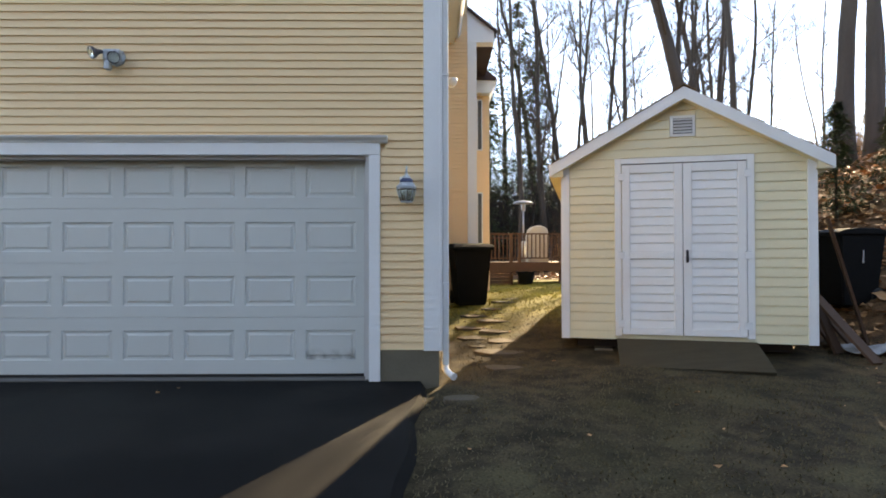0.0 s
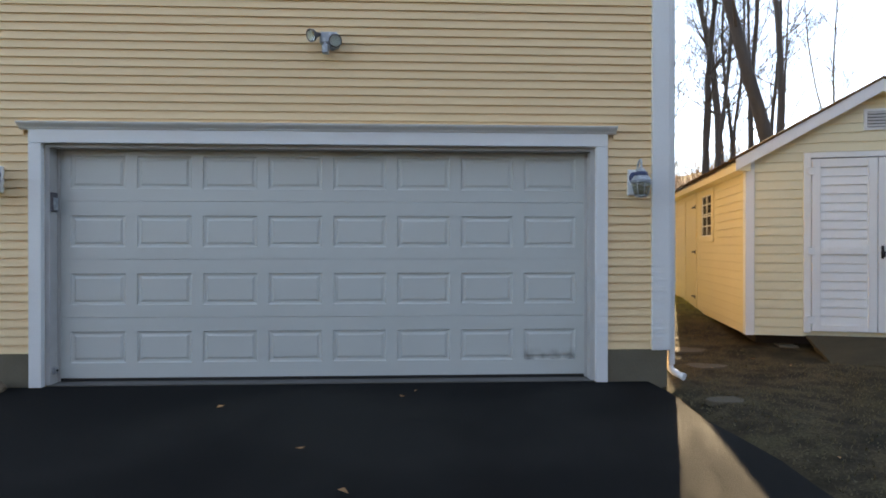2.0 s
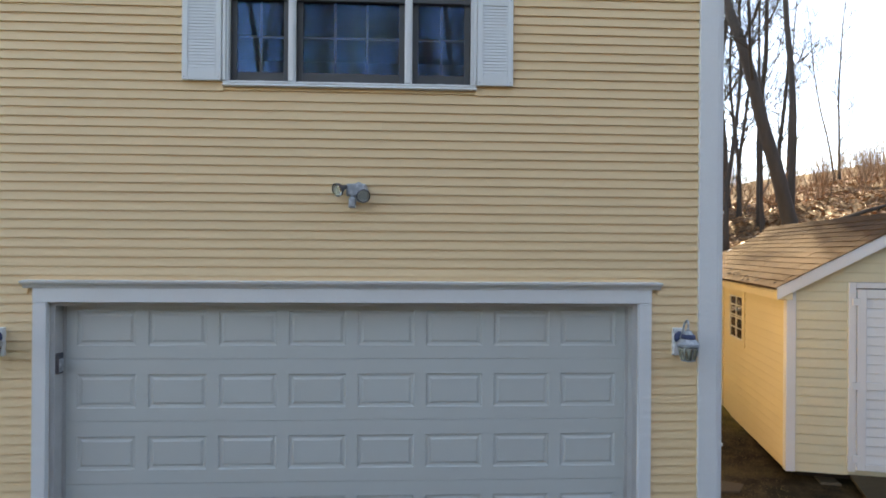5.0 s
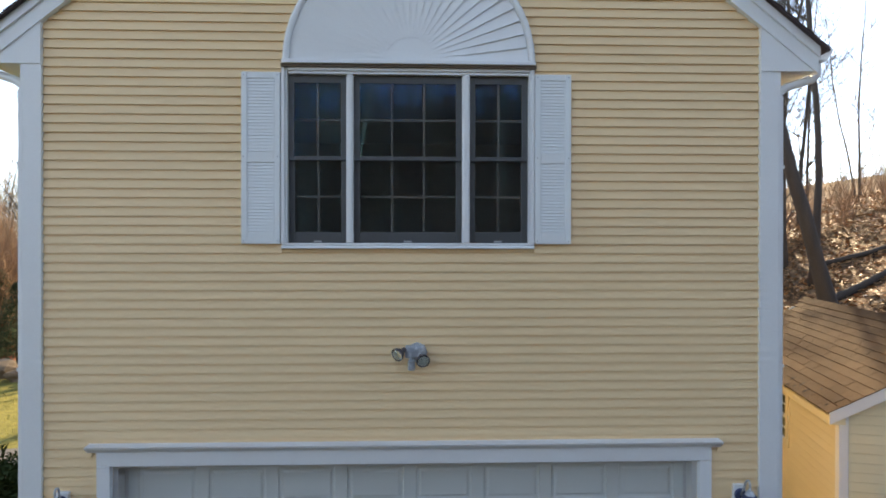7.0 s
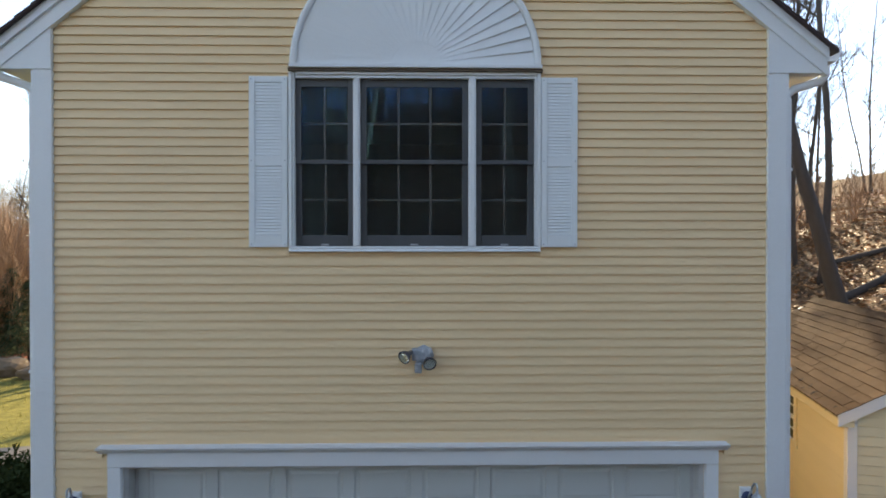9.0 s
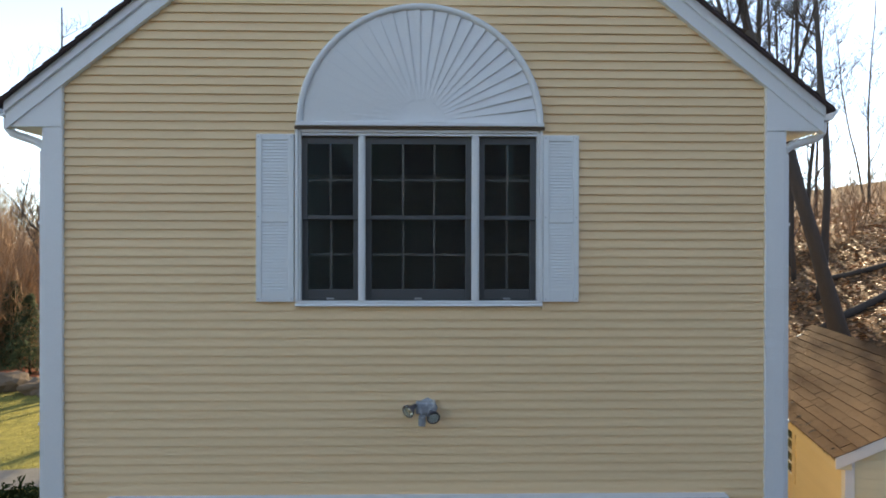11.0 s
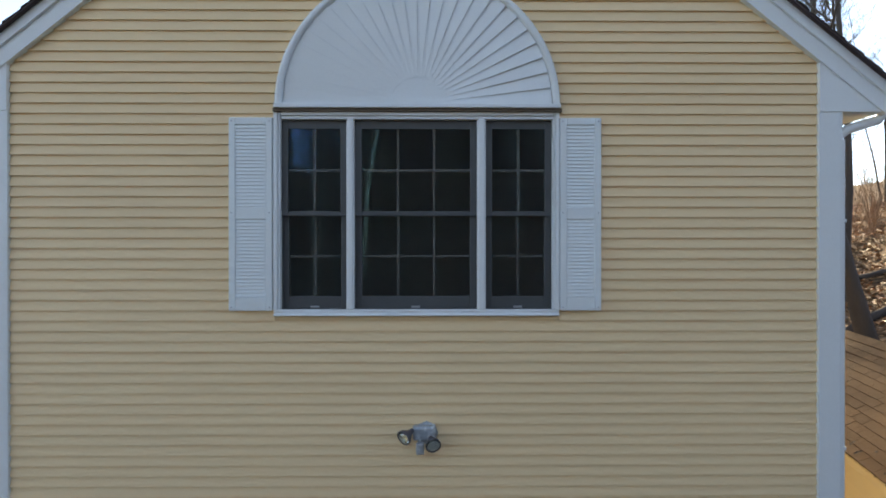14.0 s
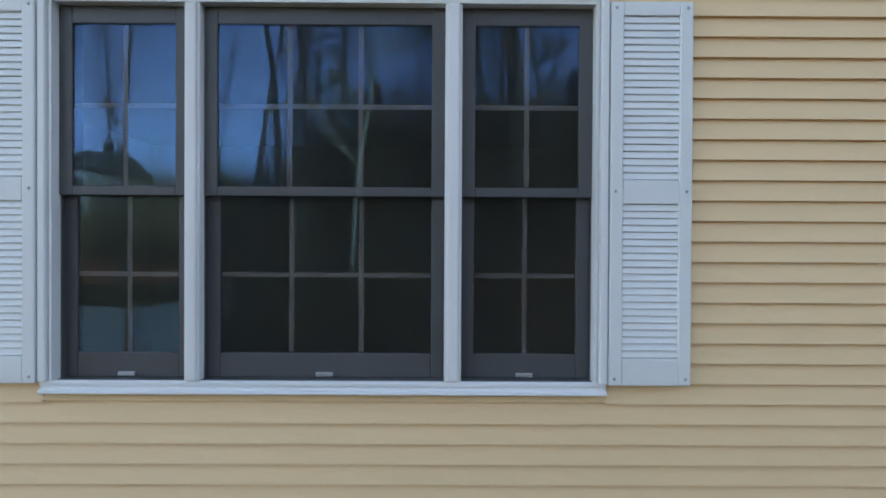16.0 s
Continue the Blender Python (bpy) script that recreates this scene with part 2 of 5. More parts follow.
def piece(name, me, parent, m):
    ob = new(name, me)
    ob.parent = parent
    ob.matrix_basis = m
    return ob


def thing(name, label, category, m=None, group="", kind=""):
    ob = new(name)
    ob.empty_display_size = 0.2
    if m is not None:
        ob.matrix_basis = m
    return tagged(ob, label, category, group, kind)


def box(x0, x1, y0, y1, z0, z1, bevel=0.0, bm=None):
    own = bmesh.new()
    bmesh.ops.create_cube(own, size=1.0)
    for v in own.verts:
        v.co = Vector(((x0 + x1) / 2 + v.co.x * (x1 - x0), (y0 + y1) / 2 + v.co.y * (y1 - y0), (z0 + z1) / 2 + v.co.z * (z1 - z0)))
    if bevel:
        bmesh.ops.bevel(own, geom=own.edges[:], offset=bevel, segments=2, affect="EDGES", profile=0.5)
    return join(bm, own)


def join(bm, own):
    if bm is None:
        return own
    me = bpy.data.meshes.new("scratch")
    own.to_mesh(me)
    own.free()
    bm.from_mesh(me)
    bpy.data.meshes.remove(me)
    return bm


def prism(points, axis, lo, hi, bm=None, bevel=0.0):
    """A polygon in the two other axes (in x, y, z order), drawn out along axis from lo to hi."""
    own = bmesh.new()
    rings = []
    for d in (lo, hi):
        ring = []
        for a, b in points:
            co = {"x": (d, a, b), "y": (a, d, b), "z": (a, b, d)}[axis]
            ring.append(own.verts.new(co))
        rings.append(ring)
    n = len(points)
    own.faces.new(rings[0])
    own.faces.new(rings[1][::-1])
    for i in range(n):
        own.faces.new((rings[0][i], rings[0][(i + 1) % n], rings[1][(i + 1) % n], rings[1][i]))
    bmesh.ops.recalc_face_normals(own, faces=own.faces)
    if bevel:
        bmesh.ops.bevel(own, geom=own.edges[:], offset=bevel, segments=1, affect="EDGES")
    return join(bm, own)


def tube(points, radii, sides=8, bm=None, cap=True):
    """A round bar through points."""
    own = bmesh.new()
    rings = []
    pts = [Vector(p) for p in points]
    for i, p in enumerate(pts):
        d = (pts[min(i + 1, len(pts) - 1)] - pts[max(i - 1, 0)]).normalized()
        a = d.orthogonal().normalized() if i == 0 else (a - a.dot(d) * d).normalized()
        c = d.cross(a)
        r = radii[i] if isinstance(radii, (list, tuple)) else radii
        rings.append([own.verts.new(p + r * (math.cos(2 * math.pi * k / sides) * a + math.sin(2 * math.pi * k / sides) * c)) for k in range(sides)])
    for r0, r1 in zip(rings, rings[1:]):
        for k in range(sides):
            own.faces.new((r0[k], r0[(k + 1) % sides], r1[(k + 1) % sides], r1[k]))
    if cap:
        own.faces.new(rings[0][::-1])
        own.faces.new(rings[-1])
    for f in own.faces:
        f.smooth = len(f.verts) == 4
    return join(bm, own)


def lathe(profile, centre, axis=(0, 0, 1), sides=20, bm=None):
    """Radius and height pairs turned round an axis through centre."""
    own = bmesh.new()
    q = Vector((0, 0, 1)).rotation_difference(Vector(axis).normalized())
    rings = []
    for r, h in profile:
        rings.append([own.verts.new(q @ Vector((r * math.cos(2 * math.pi * k / sides), r * math.sin(2 * math.pi * k / sides), h)) + Vector(centre))
                      for k in range(sides)])
    for r0, r1 in zip(rings, rings[1:]):
        for k in range(sides):
            f = own.faces.new((r0[k], r0[(k + 1) % sides], r1[(k + 1) % sides], r1[k]))
            f.smooth = True
    own.faces.new(rings[0][::-1])
    own.faces.new(rings[-1])
    return join(bm, own)


def mesh_of(name, bm, mat):
    me = bpy.data.meshes.new(name)
    bmesh.ops.recalc_face_normals(bm, faces=bm.faces)
    bm.to_mesh(me)
    bm.free()
    me.materials.append(mat)
    return me


def raw(name, verts, faces, mat, label="", category="", kind="", parent=None):
    me = bpy.data.meshes.new(name)
    me.from_pydata(verts, [], faces)
    me.materials.append(mat)
    ob = new(name, me)
    ob.parent = parent
    return tagged(ob, label, category, "", kind)


def smooth(a, b, v):
    t = min(1.0, max(0.0, (v - a) / (b - a)))
    return t * t * (3 - 2 * t)


def ground_height(x, y):
    h = 0.26 * smooth(0.2, 5.5, y) * smooth(2.2, 3.6, x)
    h += 0.10 * smooth(-1.5, 1.5, y) * smooth(3.2, 5.0, x)
    h += 0.68 * max(0.0, x - 8.2 + 0.6 * math.sin(y * 0.3)) * smooth(-14, 2, y) / (1 + 0.055 * max(0.0, x - 8.2))
    h += 13.0 * smooth(-14, -42, y) * (1 - 0.5 * smooth(-6, -14, x)) + 5.0 * smooth(-42, -95, y)
    h -= 0.5 * smooth(-4.5, -12, x)
    far = math.hypot(x, y)
    h += 2.5 * smooth(32, 75, far) * smooth(-10, 10, abs(y) + abs(x) - 20)
    if x > 3.0 or x < -4.6 or y > 8:
        h += 0.05 * noise.noise((x * 0.7, y * 0.7, 0)) + 0.25 * smooth(9, 12, x) * noise.noise((x * 0.35, y * 0.35, 3))
    return h


# ---- ground ----
def ground_sheet():
    n = 190
    axis = []
    for i in range(n + 1):
        s = 2 * i / n - 1
        axis.append(math.copysign(26 * abs(s) + 600 * abs(s) ** 5, s))
    verts, faces = [], []
    for y in axis:
        for x in axis:
            yy, xx = y + 3, x + 3
            z = ground_height(xx, yy)
            if -4.4 < xx < 3.05 and -14.0 < yy < 0.6:
                z = -0.06
            verts.append((xx, yy, z - 0.012))
    for j in range(n):
        for i in range(n):
            a = j * (n + 1) + i
            faces.append((a, a + 1, a + n + 2, a + n + 1))
    ob = raw("ground", verts, faces, GROUND, "dormant brown lawn running into leaf-covered woodland slope", "ground", "structure")
    for f in ob.data.polygons:
        f.use_smooth = True


ground_sheet()


def driveway():
    rnd = random.Random(4)
    right = [(2.93 + 0.035 * math.sin(i * 1.7) + rnd.uniform(-0.02, 0.02) - 0.10 * smooth(0, 4, i * 0.4), 0.03 - i * 0.4) for i in range(34)]
    left = [(-4.3 + 0.03 * math.sin(i * 1.3), 0.03 - i * 0.4) for i in range(34)]
    bm = bmesh.new()
    rows = []
    for (xr, y), (xl, _) in zip(right, left):
        row = []
        for k in range(9):
            x = xl + (xr - xl) * k / 8
            row.append(bm.verts.new((x, y, 0.0)))
        row.append(bm.verts.new((xr + 0.05, y, -0.07)))
        row.insert(0, bm.verts.new((xl - 0.05, y, -0.07)))
        rows.append(row)
    for a, b in zip(rows, rows[1:]):
        for k in range(len(a) - 1):
            bm.faces.new((a[k], a[k + 1], b[k + 1], b[k]))
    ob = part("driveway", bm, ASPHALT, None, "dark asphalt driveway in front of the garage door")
    tagged(ob, category="driveway", kind="structure")
    slab = part("garage_apron", box(-2.44, 2.44, 0.032, 0.60, -0.2, 0.012, 0.006), SLAB, None, "worn concrete slab edge under the garage door")
    tagged(slab, category="slab", kind="structure")


driveway()

# ---- house ----
house = thing("house", "yellow clapboard house with white trim and a front gable", "house")
XL, XR = -3.135, 3.11           # outer corners of the gable wall
EAVE, APEX, PITCH = 5.41, 8.14, 0.80
BACK = 5.95                     # rear wall line


def gable_wall():
    core = box(XL + 0.01, -2.44, 0.03, 0.17, 0.0, 2.13)
    core = box(2.44, XR - 0.01, 0.03, 0.17, 0.0, 2.13, bm=core)
    core = box(XL + 0.01, XR - 0.01, 0.03, 0.17, 2.13, 3.93, bm=core)
    core = box(XL + 0.01, -1.03, 0.03, 0.17, 3.93, 5.40, bm=core)
    core = box(1.03, XR - 0.01, 0.03, 0.17, 3.93, 5.40, bm=core)
    core = prism([(XL + 0.01, 5.40), (XR - 0.01, 5.40), (XR - 0.01, 5.62), (0, 8.12), (XL + 0.01, 5.62)], "y", 0.03, 0.17, bm=core)
    wall = part("gable_wall", core, YELLOW_JOINED, house, "front gable wall clad in narrow yellow clapboard")
    part("foundation", box(2.542, XR - 0.01, -0.0, 0.03, -0.15, 0.294), CONCRETE, house, "bare concrete foundation strip")
    part("foundation", box(XL + 0.01, -2.547, -0.0, 0.03, -0.15, 0.294), CONCRETE, house, "bare concrete foundation strip")
    # one board to a course, cut at the openings
    e = 0.07616
    bm = bmesh.new()
    prof = [(-0.004, -0.012), (0.016, e + 0.004), (0.028, e + 0.004), (0.028, -0.012)]
    rings = [[bm.verts.new((x, y, z)) for y, z in prof] for x in (0, 1)]
    bm.faces.new(rings[0])
    bm.faces.new(rings[1][::-1])
    for i in range(4):
        bm.faces.new((rings[0][i], rings[0][(i + 1) % 4], rings[1][(i + 1) % 4], rings[1][i]))
    board = mesh_of("clapboard", bm, YELLOW)
    z = 0.306
    rnd = random.Random(8)
    while z < 8.05:
        half_l = min(-XL - 0.148, (APEX - z) / PITCH + 0.02)
        half_r = min(XR - 0.155, (APEX - z) / PITCH + 0.02)
        spans = [(-half_l, half_r)]
        cuts = []
        if z < 2.20:
            cuts = [(-2.548, 2.544)]
        elif z < 2.26:
            cuts = [(-2.60, 2.60)]
        elif 3.86 < z < 5.40:
            cuts = [(-1.052, 1.038)]
        for a, b in cuts:
            spans = [(spans[0][0], a), (b, spans[0][1])]
        if 3.86 < z < 3.90:      # narrow strip under the window sill
            piece("clapboard", board, wall, Matrix.LocRotScale((-1.0518, 0.0, z), None, (2.0896, 1, (3.9112 - z) / (e + 0.004))))
        for a, b in spans:
            ends = [a, b]
            if b - a > 3.2:
                ends.insert(1, rnd.uniform(a + 1.2, b - 1.2))
            for x0, x1 in zip(ends, ends[1:]):
                piece("clapboard", board, wall, Matrix.LocRotScale((x0 + 0.0002, rnd.uniform(-0.0003, 0.0003), z), None, (x1 - x0 - 0.0004, 1, 1)))
        z += e


gable_wall()


def trim():
    part("corner_board", box(XL, XL + 0.147, -0.022, 0.03, 0.285, EAVE, 0.003), WHITE, house)
    part("corner_board", box(XR - 0.155, XR, -0.022, 0.03, 0.285, EAVE, 0.003), WHITE, house)
    part("corner_board", box(XR, XR + 0.02, -0.02, 0.15, 0.285, EAVE, 0.003), WHITE, house)
    part("corner_board", box(XL - 0.02, XL, -0.02, 0.15, 0.285, EAVE, 0.003), WHITE, house)
    for s in (-1, 1):
        xo = 3.44 * s
        xi = (XL + 0.147) if s < 0 else (XR - 0.155)
        # boxed eave return
        pts = [(xi, EAVE), (xo, EAVE), (xo, 8.27 - PITCH * abs(xo)), (xi, 8.27 - PITCH * abs(xi))]
        part("eave_return", prism(pts, "y", -0.03, 0.12), WHITE, house, "boxed white eave return")
        # rake board, its upper moulding, and the shingle edge
        for name, lo, hi, y0, y1, mat in (("rake_board", 0.0, 0.138, -0.042, 0.02, WHITE), ("rake_moulding", 0.138, 0.222, -0.062, 0.02, WHITE),
                                          ("roof_edge", 0.222, 0.240, -0.10, 0.02, ROOF_DARK)):
            tip = 3.44 if name != "roof_edge" else 3.50
            a = 0.0
            pts = [(a, APEX + lo), (s * tip, APEX + lo - PITCH * tip), (s * tip, APEX + hi - PITCH * tip), (a, APEX + hi)]
            part(name, prism(pts, "y", y0, y1), mat, house)
        # soffit and gutter along the eave
        part("soffit", box(min(s * 3.12, xo), max(s * 3.12, xo), 0.12, BACK, EAVE, EAVE + 0.02), WHITE, house)
        part("fascia", box(min(xo, xo - 0.02 * s), max(xo, xo - 0.02 * s), 0.12, BACK, EAVE + 0.02, 5.56), WHITE, house)
        g = [(xo + s * dx, z) for dx, z in ((0.0, 5.50), (0.07, 5.50), (0.085, 5.53), (0.11, 5.555), (0.125, 5.60), (0.118, 5.60), (0.10, 5.56),
                                            (0.07, 5.512), (0.012, 5.512), (0.012, 5.60), (0.0, 5.60))]
        part("gutter", prism(g, "y", -0.05, BACK), WHITE, house, "white aluminium gutter")


trim()


def roof():
    rnd = random.Random(2)
    for s in (-1, 1):
        verts, faces = [], []
        rows = 26
        for r in range(rows):
            d0, d1 = r * 0.133, (r + 1) * 0.133 + 0.03
            for (y0, y1) in [(-0.10 + 0.3 * k, -0.10 + 0.3 * k + 0.296) for k in range(21)]:
                x0, x1 = 3.50 - d0, max(0.0, 3.50 - d1)
                za, zb = APEX + 0.243 - PITCH * x0, APEX + 0.243 - PITCH * x1
                lift = 0.012 + rnd.uniform(0, 0.006)
                i = len(verts)
                verts += [(s * x0, y0, za + lift), (s * x0, y1, za + lift), (s * x1, y1, zb), (s * x1, y0, zb),
                          (s * x0, y0, za), (s * x0, y1, za)]
                faces += [(i, i + 1, i + 2, i + 3), (i, i + 4, i + 5, i + 1)]
        raw("roof_shingles", verts, faces, ROOF_DARK, "dark asphalt roof shingles", kind="stuff", parent=house)
        pts = [(0.0, APEX + 0.05), (s * 3.44, APEX + 0.05 - PITCH * 3.44), (s * 3.44, APEX + 0.238 - PITCH * 3.44), (0.0, APEX + 0.238)]
        part("roof_deck", prism(pts, "y", 0.12, BACK), FELT, house)


roof()


def side_wall(name, x, y0, y1, z0, z1, sign):
    """A clapboard wall along y, the boards joined into one skin, over a plain core."""
    core = part(name, box(min(x - sign * 0.01, x - sign * 0.15), max(x - sign * 0.01, x - sign * 0.15), y0, y1, z0 - 0.3, z1), YELLOW_JOINED, house)
    verts, faces = [], []
    z = z0
    while z < z1 - 0.05:
        i = len(verts)
        a, b = x + sign * 0.012, x - sign * 0.002
        verts += [(a, y0, z), (a, y1, z), (b, y1, z + 0.0746), (b, y0, z + 0.0746), (b, y0, z), (b, y1, z)]
        faces += [(i, i + 1, i + 2, i + 3), (i, i + 4, i + 5, i + 1)]
        z += 0.0746
    raw("clapboard_skin", verts, faces, YELLOW_JOINED, kind="stuff", parent=core)


def back_wall(name, y, x0, x1, z0, z1):
    """A clapboard wall that faces the drive."""
    core = part(name, box(x0, x1, y + 0.01, y + 0.15, z0 - 0.3, z1), YELLOW_JOINED, house)
    verts, faces = [], []
    z = z0
    while z < z1 - 0.05:
        i = len(verts)
        verts += [(x0, y - 0.012, z), (x1, y - 0.012, z), (x1, y + 0.002, z + 0.0746), (x0, y + 0.002, z + 0.0746), (x0, y + 0.002, z), (x1, y + 0.002, z)]
        faces += [(i, i + 1, i + 2, i + 3), (i, i + 4, i + 5, i + 1)]
        z += 0.0746
    raw("clapboard_skin", verts, faces, YELLOW_JOINED, kind="stuff", parent=core)


def rest_of_house():
    side_wall("side_wall", XR, 0.15, BACK, 0.3, EAVE, 1)
    side_wall("side_wall", XL, 0.15, BACK, 0.3, EAVE, -1)
    part("foundation", box(XR - 0.14, XR - 0.02, 0.03, BACK, -0.2, 0.29), CONCRETE, house)
    part("foundation", box(XL + 0.02, XL + 0.14, 0.03, BACK, -0.2, 0.29), CONCRETE, house)
    # wing behind the garage, standing out beside it
    back_wall("wing_wall", BACK, -3.3, 3.70, 0.45, 8.6)
    part("corner_board", box(3.69, 3.87, BACK - 0.03, BACK + 0.15, 0.4, EAVE, 0.004), WHITE, house)
    part("wing_return", prism([(3.69, EAVE), (4.22, EAVE), (4.22, 5.62), (3.69, 6.05)], "y", BACK - 0.04, BACK + 0.2), WHITE, house)
    part("wing_roof_edge", prism([(3.69, 6.05), (4.27, 5.585), (4.27, 5.63), (3.69, 6.10)], "y", BACK - 0.12, BACK + 3.0), ROOF_DARK, house)
    part("wing_side", box(3.70, 3.86, BACK + 0.15, 12.0, 0.1, EAVE + 0.2), YELLOW_JOINED, house)
    part("wing_roof", prism([(3.69, 6.0), (4.25, 5.56), (4.25, 5.60), (0.4, 9.0), (-2.9, 6.2), (-2.9, 5.9)], "y", BACK + 0.16, 12.0), ROOF_DARK, house)
    back_wall("bay_wall", 8.8, 3.86, 4.38, 0.45, 5.5)
    part("bay_soffit", prism([(3.86, 5.15), (4.38, 5.15), (4.52, 5.36), (4.52, 5.46), (3.86, 5.46)], "y", 8.55, 11.5), WHITE, house)
    part("bay_roof", prism([(3.86, 5.46), (4.55, 5.46), (4.53, 5.52), (3.86, 6.0)], "y", 8.5, 11.5), ROOF_DARK, house)
    part("bay_side", box(4.28, 4.38, 8.96, 11.5, 0.1, 5.5), YELLOW_JOINED, house)
    for z0, z1 in ((1.50, 2.72), (3.82, 5.02)):
        w = part("narrow_window", box(4.07, 4.21, 8.76, 8.79, z0 - 0.03, z1 + 0.03, 0.004), WHITE, house, "narrow dark window with white surround")
        part("pane", box(4.095, 4.185, 8.752, 8.768, z0, z1), SASH, w)
    # a dark room behind the upper window
    part("room_floor", box(XL + 0.15, XR - 0.15, 0.17, BACK, 2.75, 2.9), FLOORWOOD, house)
    part("room_back", box(XL + 0.15, XR - 0.15, 4.6, 4.7, 2.9, 7.5), INTERIOR, house)
    part("room_side", box(XL + 0.15, XL + 0.2, 0.17, 4.6, 2.9, 6.0), INTERIOR, house)
    part("room_side", box(XR - 0.2, XR - 0.15, 0.17, 4.6, 2.9, 6.0), INTERIOR, house)
    part("room_ceiling", box(XL + 0.2, XR - 0.2, 0.17, 4.6, 5.6, 5.65), INTERIOR, house)


rest_of_house()


def garage_casing():
    part("door_casing", box(-2.548, -2.44, -0.024, 0.03, 0.0, 2.128, 0.004), WHITE, house)
    part("door_casing", box(2.44, 2.544, -0.024, 0.03, 0.0, 2.128, 0.004), WHITE, house)
    part("door_head_casing", box(-2.548, 2.544, -0.026, 0.03, 2.13, 2.25, 0.004), WHITE, house)
    crown = [(-0.026, 2.245), (-0.036, 2.25), (-0.042, 2.262), (-0.062, 2.275), (-0.08, 2.29), (-0.085, 2.305), (0.02, 2.312), (0.02, 2.245)]
    part("crown_moulding", prism(crown, "x", -2.615, 2.615), WHITE, house)
    for s in (-1, 1):
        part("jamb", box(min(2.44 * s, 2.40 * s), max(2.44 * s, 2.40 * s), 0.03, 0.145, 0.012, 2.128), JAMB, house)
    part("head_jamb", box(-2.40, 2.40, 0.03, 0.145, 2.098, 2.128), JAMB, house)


garage_casing()


def garage_door():
    door = thing("garage_door", "closed white panelled double garage door, scuffed at one lower corner", "garage door", pose(0, 0.15, 0.012))
    w = 2.44
    zs = [0.03, 0.575, 1.10, 1.625, 2.15]
    rows = [(0.178, 0.462), (0.700, 0.985), (1.222, 1.508), (1.748, 2.045)]
    pw, pitch = 0.485, 0.586
    x_first = -(7 * pitch + pw) / 2
    for i in range(4):
        za, zb = rows[i][0] - 0.012, rows[i][1] - 0.012
        z0, z1 = zs[i] + 0.0015, zs[i + 1] - 0.0015
        bm = bmesh.new()
        box(-w, w, 0.0, 0.045, z0, za, bm=bm)
        box(-w, w, 0.0, 0.045, zb, z1, bm=bm)
        xs = [-w] + [x_first + k * pitch + d for k in range(8) for d in (0, pw)] + [w]
        for a, b in zip(xs[::2], xs[1::2]):
            box(a, b, 0.0, 0.045, za, zb, bm=bm)
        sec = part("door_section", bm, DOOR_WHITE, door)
        for k in range(8):
            x0, x1 = x_first + k * pitch, x_first + k * pitch + pw
            bm = bmesh.new()
            rings = []
            for inset, y in ((0.0, 0.0), (0.008, 0.011), (0.028, 0.013), (0.048, 0.004)):
                rings.append([bm.verts.new((x, y, z)) for x, z in ((x0 + inset, za + inset), (x1 - inset, za + inset), (x1 - inset, zb - inset), (x0 + inset, zb - inset))])
            for r0, r1 in zip(rings, rings[1:]):
                for c in range(4):
                    bm.faces.new((r0[c], r0[(c + 1) % 4], r1[(c + 1) % 4], r1[c]))
            bm.faces.new(rings[-1])
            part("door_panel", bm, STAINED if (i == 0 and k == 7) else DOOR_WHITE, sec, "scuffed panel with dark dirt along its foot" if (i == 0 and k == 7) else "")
    # sheet added behind the sections to block light through the seams
    part("seam_light_block", box(-w, w, 0.046, 0.052, 0.03, 2.15), JAMB, door)
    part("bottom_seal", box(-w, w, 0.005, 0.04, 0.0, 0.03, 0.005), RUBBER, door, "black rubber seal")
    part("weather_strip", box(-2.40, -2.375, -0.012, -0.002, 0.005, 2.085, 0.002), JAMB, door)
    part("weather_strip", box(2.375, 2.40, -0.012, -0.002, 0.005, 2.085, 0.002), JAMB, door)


def stained_door():
    """Door paint with dirt thrown up along the foot of one panel."""
    m = DOOR_WHITE.copy()
    m.name = "dirty_door_paint"
    n, l = m.node_tree.nodes, m.node_tree.links
    b = n["Principled BSDF"]
    src = b.inputs["Base Color"].links[0].from_socket
    geo = n.new("ShaderNodeNewGeometry")
    sep = n.new("ShaderNodeSeparateXYZ")
    l.new(geo.outputs["Position"], sep.inputs[0])
    r = n.new("ShaderNodeMapRange")
    r.inputs["From Min"].default_value, r.inputs["From Max"].default_value = 0.30, 0.18
    l.new(sep.outputs["Z"], r.inputs["Value"])
    t = n.new("ShaderNodeTexNoise")
    t.inputs["Scale"].default_value, t.inputs["Detail"].default_value = 11, 12
    r2 = n.new("ShaderNodeMapRange")
    r2.inputs["From Min"].default_value, r2.inputs["From Max"].default_value = 0.36, 0.80
    l.new(geo.outputs["Position"], t.inputs["Vector"])
    l.new(t.outputs["Fac"], r2.inputs["Value"])
    mu = n.new("ShaderNodeMath")
    mu.operation = "MULTIPLY"
    l.new(r.outputs[0], mu.inputs[0])
    l.new(r2.outputs[0], mu.inputs[1])
    mx = n.new("ShaderNodeMix")
    mx.data_type = "RGBA"
    mx.inputs["B"].default_value = (0.05, 0.04, 0.03, 1)
    l.new(mu.outputs[0], mx.inputs["Factor"])
    l.new(src, mx.inputs["A"])
    l.new(mx.outputs["Result"], b.inputs["Base Color"])
    return m


STAINED = stained_door()
garage_door()


